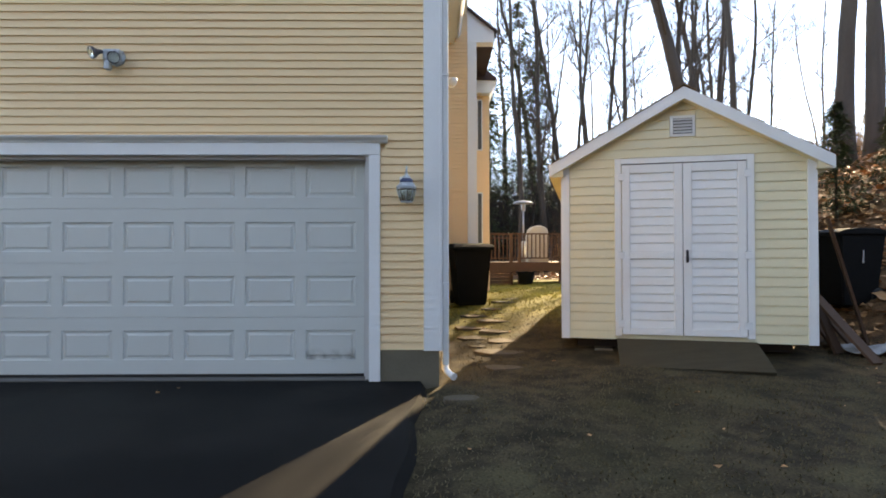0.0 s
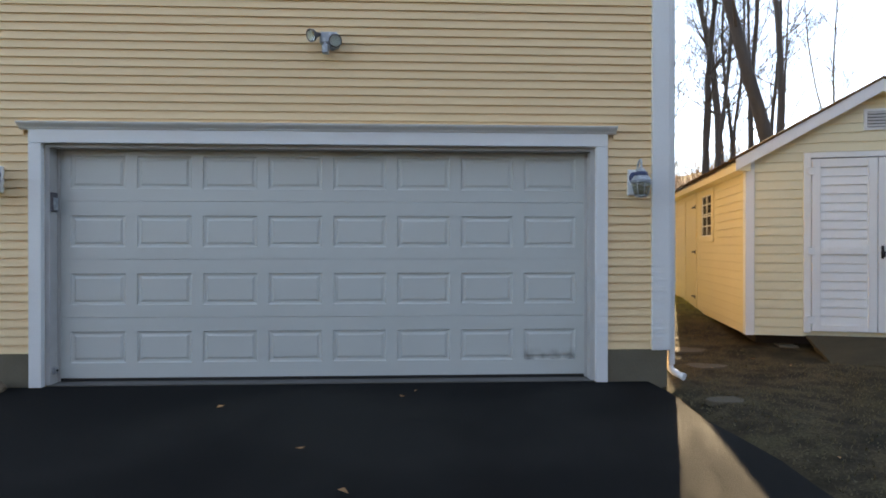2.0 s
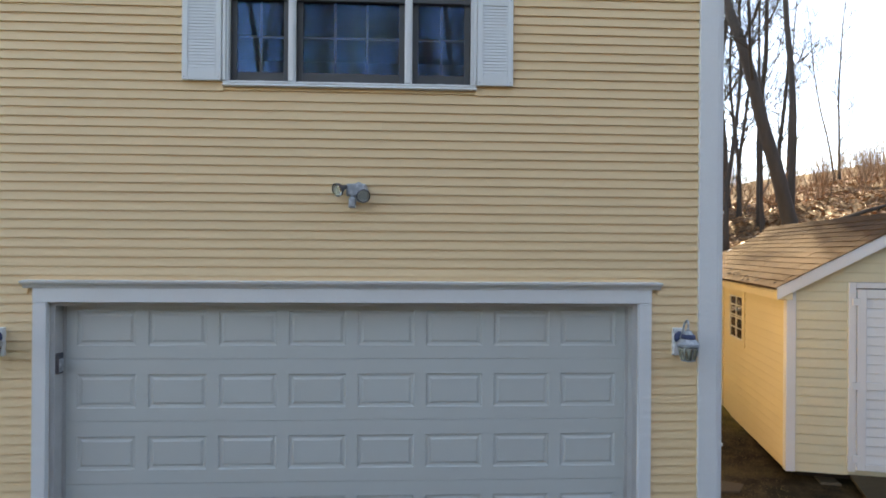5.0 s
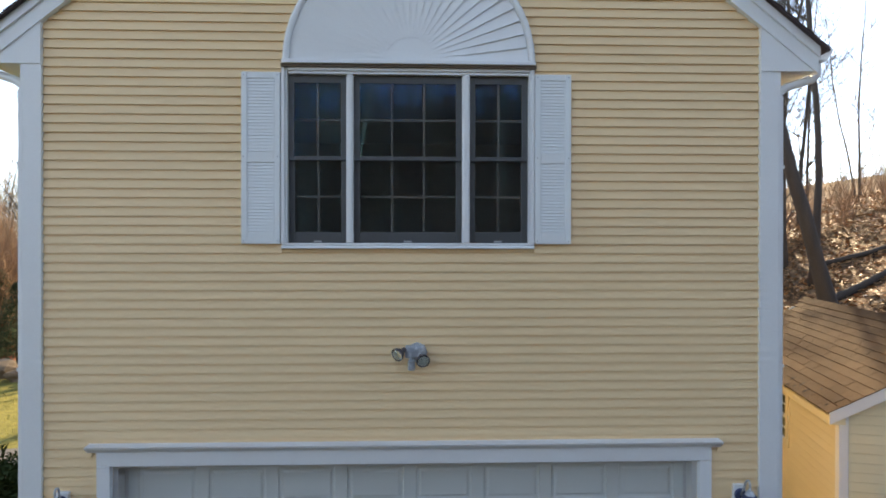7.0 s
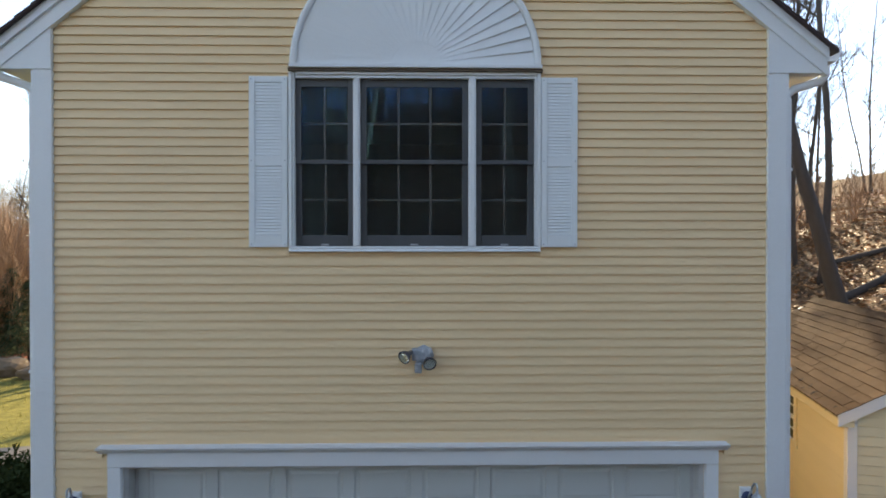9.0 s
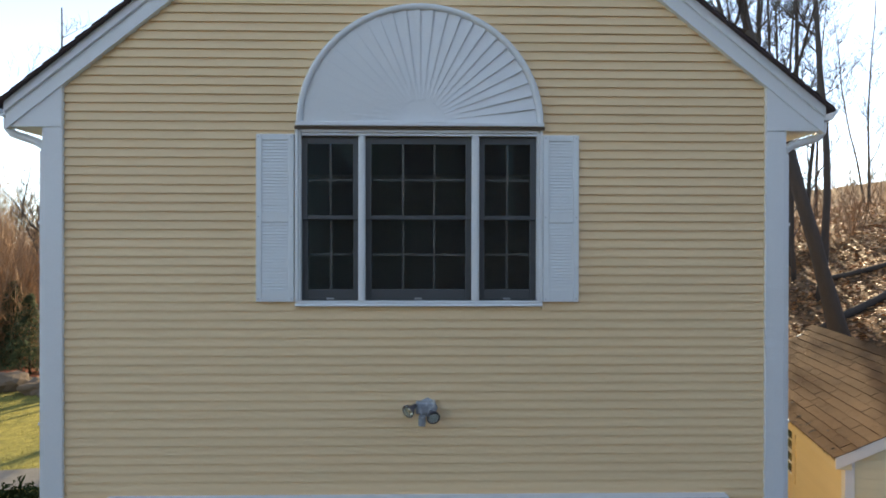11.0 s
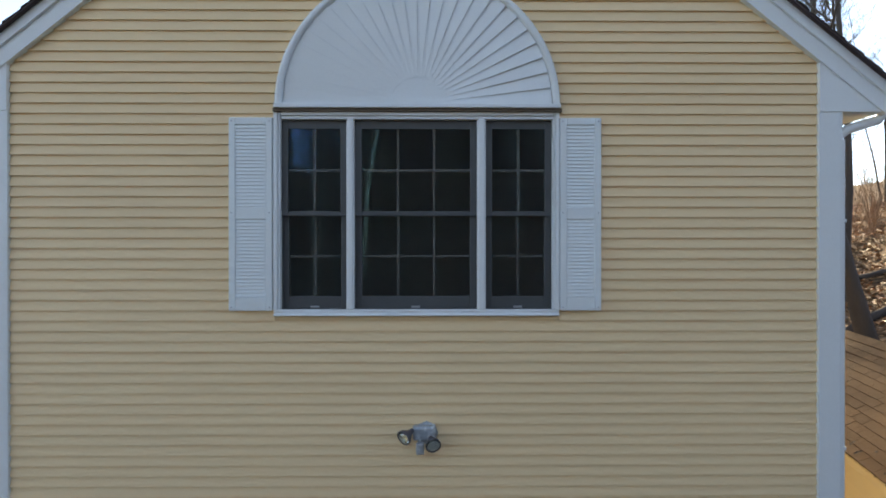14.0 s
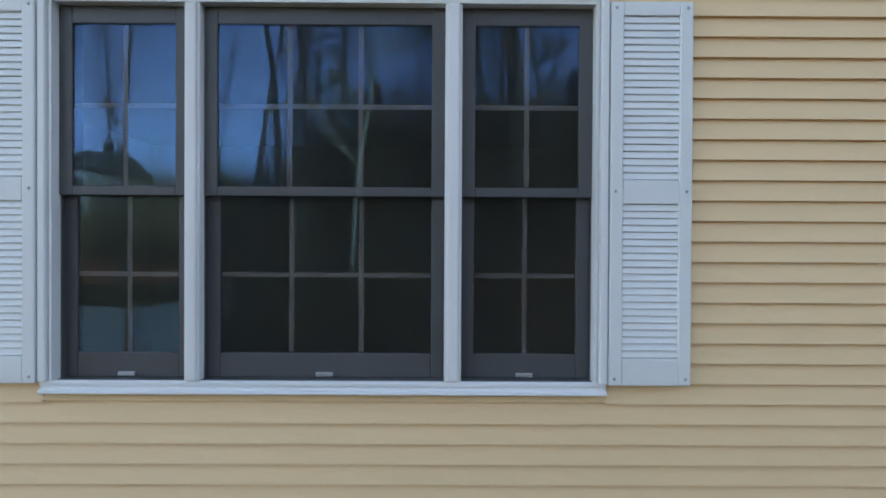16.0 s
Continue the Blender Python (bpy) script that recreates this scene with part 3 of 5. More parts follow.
def window():
    sill = [(0.028, 3.911), (-0.032, 3.911), (-0.036, 3.915), (-0.034, 3.922), (-0.018, 3.925), (-0.010, 3.938), (-0.020, 3.941), (-0.020, 3.952), (-0.014, 3.957), (0.028, 3.957)]
    win = part("triple_window", prism(sill, "x", -1.052, 1.038), WHITE, house, "triple double-hung window with dark sashes")
    for edge, s in ((-1.052, 0.83), (1.038, -0.84)):
        side = [(edge + s * d, y) for d, y in ((0.0, 0.028), (0.0, -0.030), (0.003, -0.034), (0.030, -0.034), (0.034, -0.030), (0.036, -0.014), (0.043, -0.014),
                                               (0.044, -0.022), (0.055, -0.022), (0.056, 0.028))]
        part("window_frame", prism(side, "z", 3.9575, 5.40), WHITE, win)
    head = [(0.028, 5.40), (-0.034, 5.40), (-0.034, 5.378), (-0.014, 5.372), (-0.014, 5.366), (-0.022, 5.365), (-0.022, 5.352), (0.028, 5.352)]
    part("window_frame", prism(head, "x", -0.996, 0.992), WHITE, win)
    part("jamb_liner", box(-1.03, -1.0, 0.028, 0.16, 3.955, 5.40), SASH, win)
    part("jamb_liner", box(0.99, 1.03, 0.028, 0.16, 3.955, 5.40), SASH, win)
    part("jamb_liner", box(-1.0, 0.99, 0.028, 0.16, 5.352, 5.40), SASH, win)
    part("sill", box(-1.0, 0.99, 0.0, 0.16, 3.93, 3.958), SASH, win)
    for a, b in ((-0.522, -0.465), (0.437, 0.50)):
        part("mullion", box(a + 0.009, b - 0.009, -0.030, 0.0, 3.958, 5.351, 0.007), WHITE, win)
        part("mullion_edge", box(a, b, -0.018, 0.028, 3.958, 5.351, 0.003), WHITE, win)
        part("mullion_core", box(a, b, 0.028, 0.16, 3.955, 5.352), SASH, win)
    for a, b, cols in ((-1.007, -0.522, 2), (-0.465, 0.437, 3), (0.50, 0.99, 2)):
        for z0, z1, y, rail_lo, rail_hi in ((4.645, 5.352, 0.020, 0.035, 0.066), (3.958, 4.680, 0.052, 0.092, 0.035)):
            sash = part("sash", box(a, a + 0.05, y, y + 0.024, z0, z1, 0.003), SASH, win, "dark bronze sash")
            part("stile", box(b - 0.05, b, y, y + 0.024, z0, z1, 0.003), SASH, win)
            part("rail", box(a + 0.05, b - 0.05, y, y + 0.024, z0, z0 + rail_lo, 0.003), SASH, win)
            part("rail", box(a + 0.05, b - 0.05, y, y + 0.024, z1 - rail_hi, z1, 0.003), SASH, win)
            x0, x1, g0, g1 = a + 0.05, b - 0.05, z0 + rail_lo, z1 - rail_hi
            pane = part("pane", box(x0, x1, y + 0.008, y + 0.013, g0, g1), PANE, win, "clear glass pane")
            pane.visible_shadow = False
            for c in range(1, cols):
                xm = x0 + (x1 - x0) * c / cols
                part("muntin", box(xm - 0.009, xm + 0.009, y + 0.015, y + 0.021, g0, g1), MUNTIN, win)
            zm = (g0 + g1) / 2
            part("muntin", box(x0, x1, y + 0.0155, y + 0.0215, zm - 0.009, zm + 0.009), MUNTIN, win)
        part("sash_lift", box((a + b) / 2 - 0.035, (a + b) / 2 + 0.03, 0.04, 0.052, 3.962, 3.978, 0.003), METAL_GREY, win)
    # drip cap; shade under the fan is put into its dark brown
    part("head_flashing", box(-1.05, 1.05, -0.055, 0.03, 5.401, 5.424), FLASHING, win)


window()


def fan_panel():
    """Half-round sunburst panel over the window."""
    zc, r = 5.446, 1.036
    n = 48
    rise = 0.972
    ring = [(r * math.cos(math.pi * i / n), zc + r * rise * math.sin(math.pi * i / n)) for i in range(n + 1)]
    fan = part("fan_panel", prism(ring, "y", -0.035, 0.02), WHITE, house, "white half-round sunburst panel")
    verts, faces = [], []
    for i in range(n + 1):
        a = math.pi * i / n
        for rad, y in ((r, -0.03), (r, -0.062), (r - 0.02, -0.068), (r - 0.045, -0.062), (r - 0.052, -0.03)):
            verts.append((rad * math.cos(a), y, zc + rad * rise * math.sin(a)))
    for i in range(n):
        for k in range(4):
            a = i * 5 + k
            faces.append((a, a + 5, a + 6, a + 1))
    rim = raw("fan_rim", verts, faces, WHITE, parent=fan)
    for f in rim.data.polygons:
        f.use_smooth = True
    rays = 26
    for i in range(rays):
        a0, a1 = math.pi * (i + 0.03) / rays, math.pi * (i + 0.97) / rays
        bm = bmesh.new()
        ro, ri = r - 0.06, 0.20
        pts = []
        for rad in (ri, ro):
            deep = 0.017 * max(0.04, (rad - 0.2) / (r - 0.2))
            for a, y in ((a0, -0.037), (a0, -0.038 - deep), (a1, -0.038), (a1, -0.037)):
                pts.append(bm.verts.new((rad * math.cos(a), y, zc + 0.012 + rad * rise * math.sin(a))))
        lo, hi = pts[:4], pts[4:]
        bm.faces.new(lo)
        bm.faces.new(hi[::-1])
        for k in range(4):
            bm.faces.new((lo[k], lo[(k + 1) % 4], hi[(k + 1) % 4], hi[k]))
        part("ray", bm, WHITE, fan)
    part("fan_sill", box(-r - 0.005, r + 0.005, -0.075, -0.03, zc - 0.022, zc + 0.010, 0.004), WHITE, fan)


fan_panel()


def shutters():
    slat_bm = prism([(0.006, 0.0), (-0.0045, 0.0005), (-0.0055, 0.003), (0.001, 0.0245), (0.010, 0.0245)], "x", 0, 1)
    slat = mesh_of("slat", slat_bm, SHUTTER)
    for x0, x1 in ((-1.376, -1.060), (1.043, 1.344)):
        sh = part("shutter", box(x0, x1, -0.012, 0.0, 3.95, 5.36), SHUTTER, house, "white louvred plastic shutter")
        part("stile", box(x0, x0 + 0.047, -0.036, -0.012, 3.95, 5.36, 0.005), SHUTTER, sh)
        part("stile", box(x1 - 0.047, x1, -0.036, -0.012, 3.95, 5.36, 0.005), SHUTTER, sh)
        for z0, z1 in ((3.95, 4.050), (4.618, 4.706), (5.308, 5.36)):
            part("rail", box(x0 + 0.047, x1 - 0.047, -0.034, -0.012, z0, z1, 0.004), SHUTTER, sh)
        for z0, count, pitch in ((4.052, 22, 0.02572), (4.708, 23, 0.02608)):
            for k in range(count):
                piece("slat", slat, sh, Matrix.LocRotScale((x0 + 0.047, -0.024, z0 + k * pitch), None, (x1 - x0 - 0.094, 1, pitch / 0.025)))
        for z in (3.975, 4.665, 5.335):
            for x in (x0 + 0.02, x1 - 0.02):
                part("screw", lathe([(0.006, 0), (0.005, 0.003), (0.002, 0.004)], (x, -0.036, z), (0, -1, 0), 8), METAL_GREY, sh)


shutters()


def downspouts():
    for s, x in ((1, XR + 0.02), (-1, XL - 0.02)):
        sp = part("downspout", box(min(x, x + s * 0.062), max(x, x + s * 0.062), 0.035, 0.115, 0.14, 5.22, 0.012), WHITE, house, "white rectangular downspout")
        pts = [(3.50 * s, 0.075, 5.50), (3.50 * s, 0.075, 5.42), (3.46 * s, 0.075, 5.37), (x + s * 0.10, 0.075, 5.30), (x + s * 0.035, 0.075, 5.25), (x + s * 0.03, 0.075, 5.15)]
        part("elbow", tube(pts, 0.036, 10), WHITE, sp)
        part("kick_elbow", tube([(x + s * 0.03, 0.075, 0.18), (x + s * 0.03, 0.07, 0.10), (x + s * 0.055, 0.035, 0.075), (x + s * 0.085, -0.01, 0.055), (x + s * 0.11, -0.045, 0.045)], [0.032, 0.032, 0.033, 0.028, 0.036], 8), WHITE, sp)
        for z in (0.9, 2.9, 4.6):
            part("strap", box(min(x - s * 0.002, x + s * 0.066), max(x - s * 0.002, x + s * 0.066), 0.031, 0.119, z, z + 0.025), WHITE, sp)


downspouts()


def wall_lantern(x):
    lamp = thing("wall_lantern", "weathered blue-grey metal coach lantern beside the garage door", "wall lamp", pose(x, 0.0, 1.79) @ Matrix.Diagonal((0.93, 0.95, 0.97, 1)), "garage lanterns")
    part("mounting_block", box(-0.075, 0.035, -0.03, 0.012, -0.10, 0.14, 0.008), WHITE, lamp)
    part("back_plate", lathe([(0.05, 0), (0.055, 0.008), (0.04, 0.016), (0.015, 0.024)], (-0.02, -0.03, 0.06), (0, -1, 0), 16), PLATE_BLUE, lamp, "dark blue round back plate")
    arm = [(-0.02, -0.05, 0.06), (-0.012, -0.075, 0.12), (-0.006, -0.095, 0.18), (0.0, -0.115, 0.21), (0.0, -0.14, 0.218), (0.0, -0.157, 0.20), (0.0, -0.157, 0.16), (0.0, -0.155, 0.11)]
    part("arm", tube(arm, 0.009, 8), METAL_BLUE, lamp)
    c = (0.0, -0.155, 0.0)
    part("cap", lathe([(0.012, 0.135), (0.030, 0.13), (0.034, 0.12), (0.042, 0.112), (0.047, 0.098), (0.058, 0.09), (0.064, 0.065), (0.083, 0.045), (0.098, 0.026), (0.102, 0.018), (0.094, 0.014)], c, sides=8), METAL_BLUE, lamp)
    part("cap_band", lathe([(0.048, 0.104), (0.062, 0.094), (0.068, 0.068), (0.064, 0.064)], c, sides=8), PLATE_BLUE, lamp, "dark blue tier of the cap")
    part("rim", lathe([(0.096, 0.014), (0.10, 0.008), (0.098, -0.002), (0.09, -0.004)], c, sides=8), METAL_BLUE, lamp)
    g = part("glass_bowl", lathe([(0.088, -0.004), (0.083, -0.04), (0.072, -0.082), (0.062, -0.112), (0.045, -0.122), (0.042, -0.117), (0.059, -0.107), (0.069, -0.080), (0.080, -0.04), (0.085, -0.004)], c, sides=16), CLOUDED, lamp, "cloudy glass bowl")
    g.visible_shadow = False
    for k in range(8):
        a = 2 * math.pi * k / 8
        pts = [(c[0] + r * math.cos(a), c[1] + r * math.sin(a), z) for r, z in ((0.091, 0.0), (0.086, -0.04), (0.075, -0.082), (0.064, -0.114))]
        part("rib", tube(pts, 0.0028, 5), METAL_BLUE, lamp)
    part("base_ring", lathe([(0.064, -0.112), (0.062, -0.123), (0.03, -0.129), (0.01, -0.133)], c, sides=8), METAL_BLUE, lamp)
    part("bulb", lathe([(0.012, 0.01), (0.014, -0.02), (0.024, -0.05), (0.020, -0.07), (0.008, -0.082)], c, sides=12), METAL_GREY, lamp)
    part("finial", lathe([(0.014, 0.130), (0.017, 0.140), (0.012, 0.150), (0.010, 0.154)], c, sides=10), METAL_BLUE, lamp)


wall_lantern(2.80)
wall_lantern(-2.80)


def flood_light():
    lamp = thing("flood_light", "grey two-headed security floodlight on the clapboard wall", "floodlight", pose(0.02, 0.0, 3.03))
    part("mounting_plate", lathe([(0.085, 0), (0.085, 0.012), (0.07, 0.022), (0.02, 0.026)], (0.045, 0.0, 0.02), (0, -1, 0), 8), METAL_BLUE, lamp)
    part("junction_body", box(-0.055, 0.105, -0.075, -0.012, -0.02, 0.085, 0.016), METAL_BLUE, lamp, "pale blue-grey cast junction box")
    for base, mid, head, way in (((-0.04, -0.06, 0.05), (-0.06, -0.075, 0.055), (-0.068, -0.085, 0.05), (-0.62, -0.70, -0.35)),
                                 ((0.06, -0.06, 0.0), (0.07, -0.075, 0.0), (0.078, -0.08, -0.002), (0.22, -0.92, -0.30))):
        h = part("lamp_head", lathe([(0.018, -0.02), (0.022, 0.01), (0.034, 0.03), (0.052, 0.055), (0.057, 0.078), (0.055, 0.084), (0.048, 0.074)], head, way, 18), LAMP_SHELL, lamp, "dark flared lamp holder")
        tip = Vector(head) + Vector(way).normalized() * 0.068
        part("reflector", lathe([(0.049, 0.006), (0.030, -0.016), (0.010, -0.024)], tip, way, 18), METAL_SHINY, h, "mirrored reflector")
        lens = part("lens", lathe([(0.049, 0.008), (0.040, 0.018), (0.02, 0.025), (0.003, 0.027)], tip, way, 18), LAMP_GLASS, h, "clear reflector bulb face")
        lens.visible_shadow = False
        part("swivel", tube([base, mid, head], 0.014, 8), METAL_BLUE, lamp)
    s = part("sensor_box", box(-0.03, 0.03, -0.10, -0.045, -0.115, -0.03, 0.012), METAL_BLUE, lamp, "pale grey sensor box")
    part("sensor_arm", tube([(0.0, -0.055, 0.01), (-0.01, -0.07, -0.03), (-0.012, -0.072, -0.06)], 0.011, 8), METAL_BLUE, lamp)


flood_light()


def keypad():
    k = thing("door_keypad", "dark garage keypad fixed to the door jamb", "keypad", pose(-2.40, 0.07, 1.62))
    part("case", box(0.0, 0.028, -0.035, 0.035, -0.085, 0.085, 0.006), LAMP_SHELL, k)
    part("cover", box(0.026, 0.034, -0.03, 0.03, -0.07, 0.04, 0.003), METAL_BLUE, k)
    e = thing("door_sensor", "small photo-eye sensor low on the door jamb", "sensor", pose(-2.40, 0.09, 0.13))
    part("case", box(0.0, 0.03, -0.03, 0.02, -0.03, 0.03, 0.006), METAL_GREY, e)
    part("eye", lathe([(0.012, 0), (0.01, 0.006), (0.003, 0.008)], (0.03, -0.005, 0.0), (1, 0, 0), 10), METAL_DARK, e)


keypad()


def side_spotlight():
    l = thing("spotlight", "white bulb spotlight on the side wall of the garage", "spotlight", pose(3.124, 2.5, 3.62))
    part("base", lathe([(0.055, 0), (0.055, 0.012), (0.03, 0.03)], (0, 0, 0.02), (1, 0, 0), 14), WHITE, l)
    part("arm", tube([(0.02, 0, 0.02), (0.08, -0.01, 0.03), (0.11, -0.03, 0.0)], 0.014, 8), WHITE, l)
    part("lamp_head", lathe([(0.02, -0.02), (0.035, 0.03), (0.06, 0.09), (0.075, 0.12), (0.06, 0.135), (0.02, 0.145)], (0.11, -0.03, 0.0), (0.5, -0.5, -0.5), 16), SHED_WHITE, l)


side_spotlight()

# ---- shed ----
SHED = pose(4.531, 1.18, 0.0, 0, 0, -14.5)
SW, SLEN, SB, ST, SAPEX, SPITCH = 2.59, 4.35, 0.24, 2.19, 2.98, 0.56


def lap_board(name, mat, e, deep=0.015):
    """A dutch-lap board, one metre long in x, facing -y."""
    prof = [(-deep, 0.0), (-deep, 0.006), (-0.4 * deep, e * 0.80), (-0.001, e), (0.006, e), (0.006, 0.0)]
    return mesh_of(name, prism(prof, "x", 0, 1), mat)


def shed():
    s = thing("garden_shed", "pale yellow vinyl-sided garden shed with white double doors", "shed", SHED)
    e = 0.1016
    board = lap_board("siding_board", VINYL, e)
    # front wall
    core = box(0.02, SW - 0.02, 0.012, 0.08, SB, ST)
    core = prism([(0.02, ST), (SW - 0.02, ST), (SW / 2, SAPEX - 0.03)], "y", 0.012, 0.08, bm=core)
    front = part("front_wall", core, VINYL, s)
    z = SB
    while z < SAPEX - 0.12:
        x0 = max(0.07, (z - ST) / SPITCH + 0.0) if z > ST - 0.1 else 0.07
        x1 = SW - x0
        spans = [(x0, x1)]
        if z < 2.22:
            spans = [(x0, 0.578), (2.003, x1)]
        elif 2.44 < z < 2.72:
            spans = [(x0, SW / 2 - 0.135), (SW / 2 + 0.135, x1)]
        for a, b in spans:
            if b - a > 0.03:
                piece("siding_board", board, front, Matrix.LocRotScale((a, 0.006, z), None, (b - a, 1, 1)))
        z += e
    # side walls
    side = part("side_wall", box(0.012, 0.08, 0.08, SLEN - 0.08, SB, ST), VINYL, s)
    turn = Matrix.Rotation(-math.pi / 2, 4, "Z")
    z = SB
    while z < ST - 0.05:
        spans = [(0.07, SLEN - 0.07)]
        if z < 2.0:
            spans = [(0.07, 2.50), (3.40, SLEN - 0.07)]
        if 1.27 < z < 2.05:
            spans = [(0.07, 1.46), (2.22, 2.50), (3.40, SLEN - 0.07)]
        for a, b in spans:
            piece("siding_board", board, side, Matrix.Translation((0.006, b, z)) @ turn @ Matrix.Diagonal((b - a, 1, 1, 1)))
        z += e
    far = part("side_wall", box(SW - 0.08, SW - 0.012, 0.08, SLEN - 0.08, SB, ST), VINYL, s)
    z = SB
    while z < ST - 0.05:
        piece("siding_board", board, far, Matrix.Translation((SW - 0.006, 0.07, z)) @ Matrix.Rotation(math.pi / 2, 4, "Z") @ Matrix.Diagonal((SLEN - 0.14, 1, 1, 1)))
        z += e
    bk = box(0.02, SW - 0.02, SLEN - 0.08, SLEN - 0.012, SB, ST)
    bk = prism([(0.02, ST), (SW - 0.02, ST), (SW / 2, SAPEX - 0.03)], "y", SLEN - 0.08, SLEN - 0.012, bm=bk)
    part("rear_wall", bk, VINYL, s)
    # corner posts
    for x in (0, SW):
        for y in (0, SLEN):
            dx, dy = (0.075 if x == 0 else -0.075), (0.075 if y == 0 else -0.075)
            ox, oy = (-0.018 if x == 0 else 0.018), (-0.018 if y == 0 else 0.018)
            part("corner_post", box(min(x + ox, x + dx), max(x + ox, x + dx), min(y + oy, y + dy), max(y + oy, y + dy), SB - 0.005, ST, 0.004), WHITE, s)
    # underlay black on the frame puts the shade under the shed into colour
    part("floor_frame", box(0.16, SW - 0.16, 0.22, SLEN - 0.16, SB - 0.12, SB), FELT, s)
    for x in (0.45, 2.0):
        for y in (0.2, 2.1, 4.0):
            part("block", box(x - 0.1, x + 0.1, y - 0.15, y + 0.1, -0.1, SB - 0.12, 0.01), CONCRETE, s)
    # roof: deck, white rake boards and fascia, shingles
    over, gable = 0.145, 0.13
    for sg in (-1, 1):
        def rx(d):
            return SW / 2 + sg * d
        half = SW / 2 + over
        pts = [(rx(0), SAPEX - 0.02), (rx(half), SAPEX - 0.02 - SPITCH * half), (rx(half), SAPEX + 0.02 - SPITCH * half), (rx(0), SAPEX + 0.02)]
        deck = part("roof_slope", prism(pts, "y", -gable + 0.02, SLEN + gable), FELT, s, "brown asphalt shingle roof slope")
        for y0, y1 in ((-gable, -gable + 0.022), (SLEN + gable, SLEN + gable + 0.022)):
            pts = [(rx(0), SAPEX - 0.10), (rx(half), SAPEX - 0.10 - SPITCH * half), (rx(half), SAPEX + 0.03 - SPITCH * half), (rx(0), SAPEX + 0.03)]
            part("rake_board", prism(pts, "y", y0, y1), WHITE, s)
        ze = SAPEX - SPITCH * half
        pts = [(rx(0), SAPEX - 0.10), (rx(half - 0.02), SAPEX - 0.10 - SPITCH * (half - 0.02)), (rx(half - 0.02), SAPEX - 0.085 - SPITCH * (half - 0.02)), (rx(0), SAPEX - 0.085)]
        tri = [(rx(half), ze - 0.10), (rx(SW / 2 - 0.01), ze - 0.10), (rx(SW / 2 - 0.01), ze - 0.10 + SPITCH * (over + 0.01))]
        part("eave_cheek", prism(tri, "y", -gable + 0.023, -gable + 0.04), VINYL, s)
        part("rake_soffit", prism(pts, "y", -gable + 0.0225, 0.02), VINYL, s)
        part("fascia", box(min(rx(half), rx(half - 0.02)), max(rx(half), rx(half - 0.02)), -gable + 0.022, SLEN + gable, ze - 0.10, ze + 0.0), WHITE if sg > 0 else VINYL, s)
        part("soffit", box(min(rx(half - 0.02), rx(SW / 2)), max(rx(half - 0.02), rx(SW / 2)), -gable + 0.022, SLEN + gable, ze - 0.10, ze - 0.085), VINYL, s)
        slope = math.atan(SPITCH)
        run = half / math.cos(slope)
        ex = 0.128
        rows = int(run / ex) + 1
        if sg < 0:
            tab = mesh_of("shingle", prism([(0.0, 0.0), (0.0, 0.011), (0.155, 0.004), (0.155, 0.0)], "y", 0.0, 0.297), SHINGLE)
            rnd = random.Random(11)
            for r in range(rows):
                d = half + 0.02 - r * ex * math.cos(slope)
                shift = 0.15 * (r % 2)
                for k in range(-1, 16):
                    y = -gable - 0.01 + k * 0.30 + shift
                    if y < -gable - 0.16 or y > SLEN + gable - 0.15:
                        continue
                    m = Matrix.Translation((rx(d), max(y, -gable - 0.012), SAPEX + 0.03 - SPITCH * d + rnd.uniform(0, 0.004))) @ Matrix.Rotation(-slope, 4, "Y")
                    m = m @ Matrix.Diagonal((1, 1 if y > -gable - 0.02 else 0.5, 1, 1))
                    piece("shingle", tab, deck, m)
        else:
            verts, faces = [], []
            for r in range(rows):
                d = half + 0.02 - r * ex * math.cos(slope)
                d2 = max(0.0, d - ex * math.cos(slope) - 0.02)
                for k in range(16):
                    y = -gable - 0.01 + k * 0.30 + 0.15 * (r % 2)
                    i = len(verts)
                    za, zb = SAPEX + 0.032 - SPITCH * d, SAPEX + 0.026 - SPITCH * d2
                    verts += [(rx(d), y, za + 0.012), (rx(d), y + 0.297, za + 0.012), (rx(d2), y + 0.297, zb + 0.004), (rx(d2), y, zb + 0.004), (rx(d), y, za), (rx(d), y + 0.297, za)]
                    faces += [(i, i + 1, i + 2, i + 3), (i, i + 4, i + 5, i + 1)]
            raw("shingles", verts, faces, SHINGLE_JOINED, kind="stuff", parent=deck)
    for k in range(16):
        y = -gable - 0.01 + k * 0.30
        part("ridge_cap", prism([(SW / 2 - 0.12, SAPEX - 0.03), (SW / 2, SAPEX + 0.048), (SW / 2 + 0.12, SAPEX - 0.03), (SW / 2 + 0.12, SAPEX - 0.018), (SW / 2, SAPEX + 0.062), (SW / 2 - 0.12, SAPEX - 0.018)],
                                "y", y, y + 0.297), SHINGLE, s)
    # vent in the gable
    v = part("gable_vent", box(SW / 2 - 0.13, SW / 2 + 0.13, -0.012, 0.012, 2.49, 2.72, 0.004), WHITE, s, "white louvred gable vent")
    # dark sheet for the hollow behind the slats, its shade put into the colour
    part("vent_shade_sheet", box(SW / 2 - 0.10, SW / 2 + 0.10, -0.0135, -0.0125, 2.52, 2.69), SASH, v)
    for k in range(5):
        z = 2.525 + k * 0.034
        part("vent_slat", prism([(-0.014, z + 0.026), (-0.028, z), (-0.025, z), (-0.014, z + 0.022)], "x", SW / 2 - 0.10, SW / 2 + 0.10), JAMB, v)
    # double doors with casing
    part("door_casing", box(0.535, 0.605, -0.022, 0.012, 0.28, 2.265, 0.004), SHED_WHITE, s)
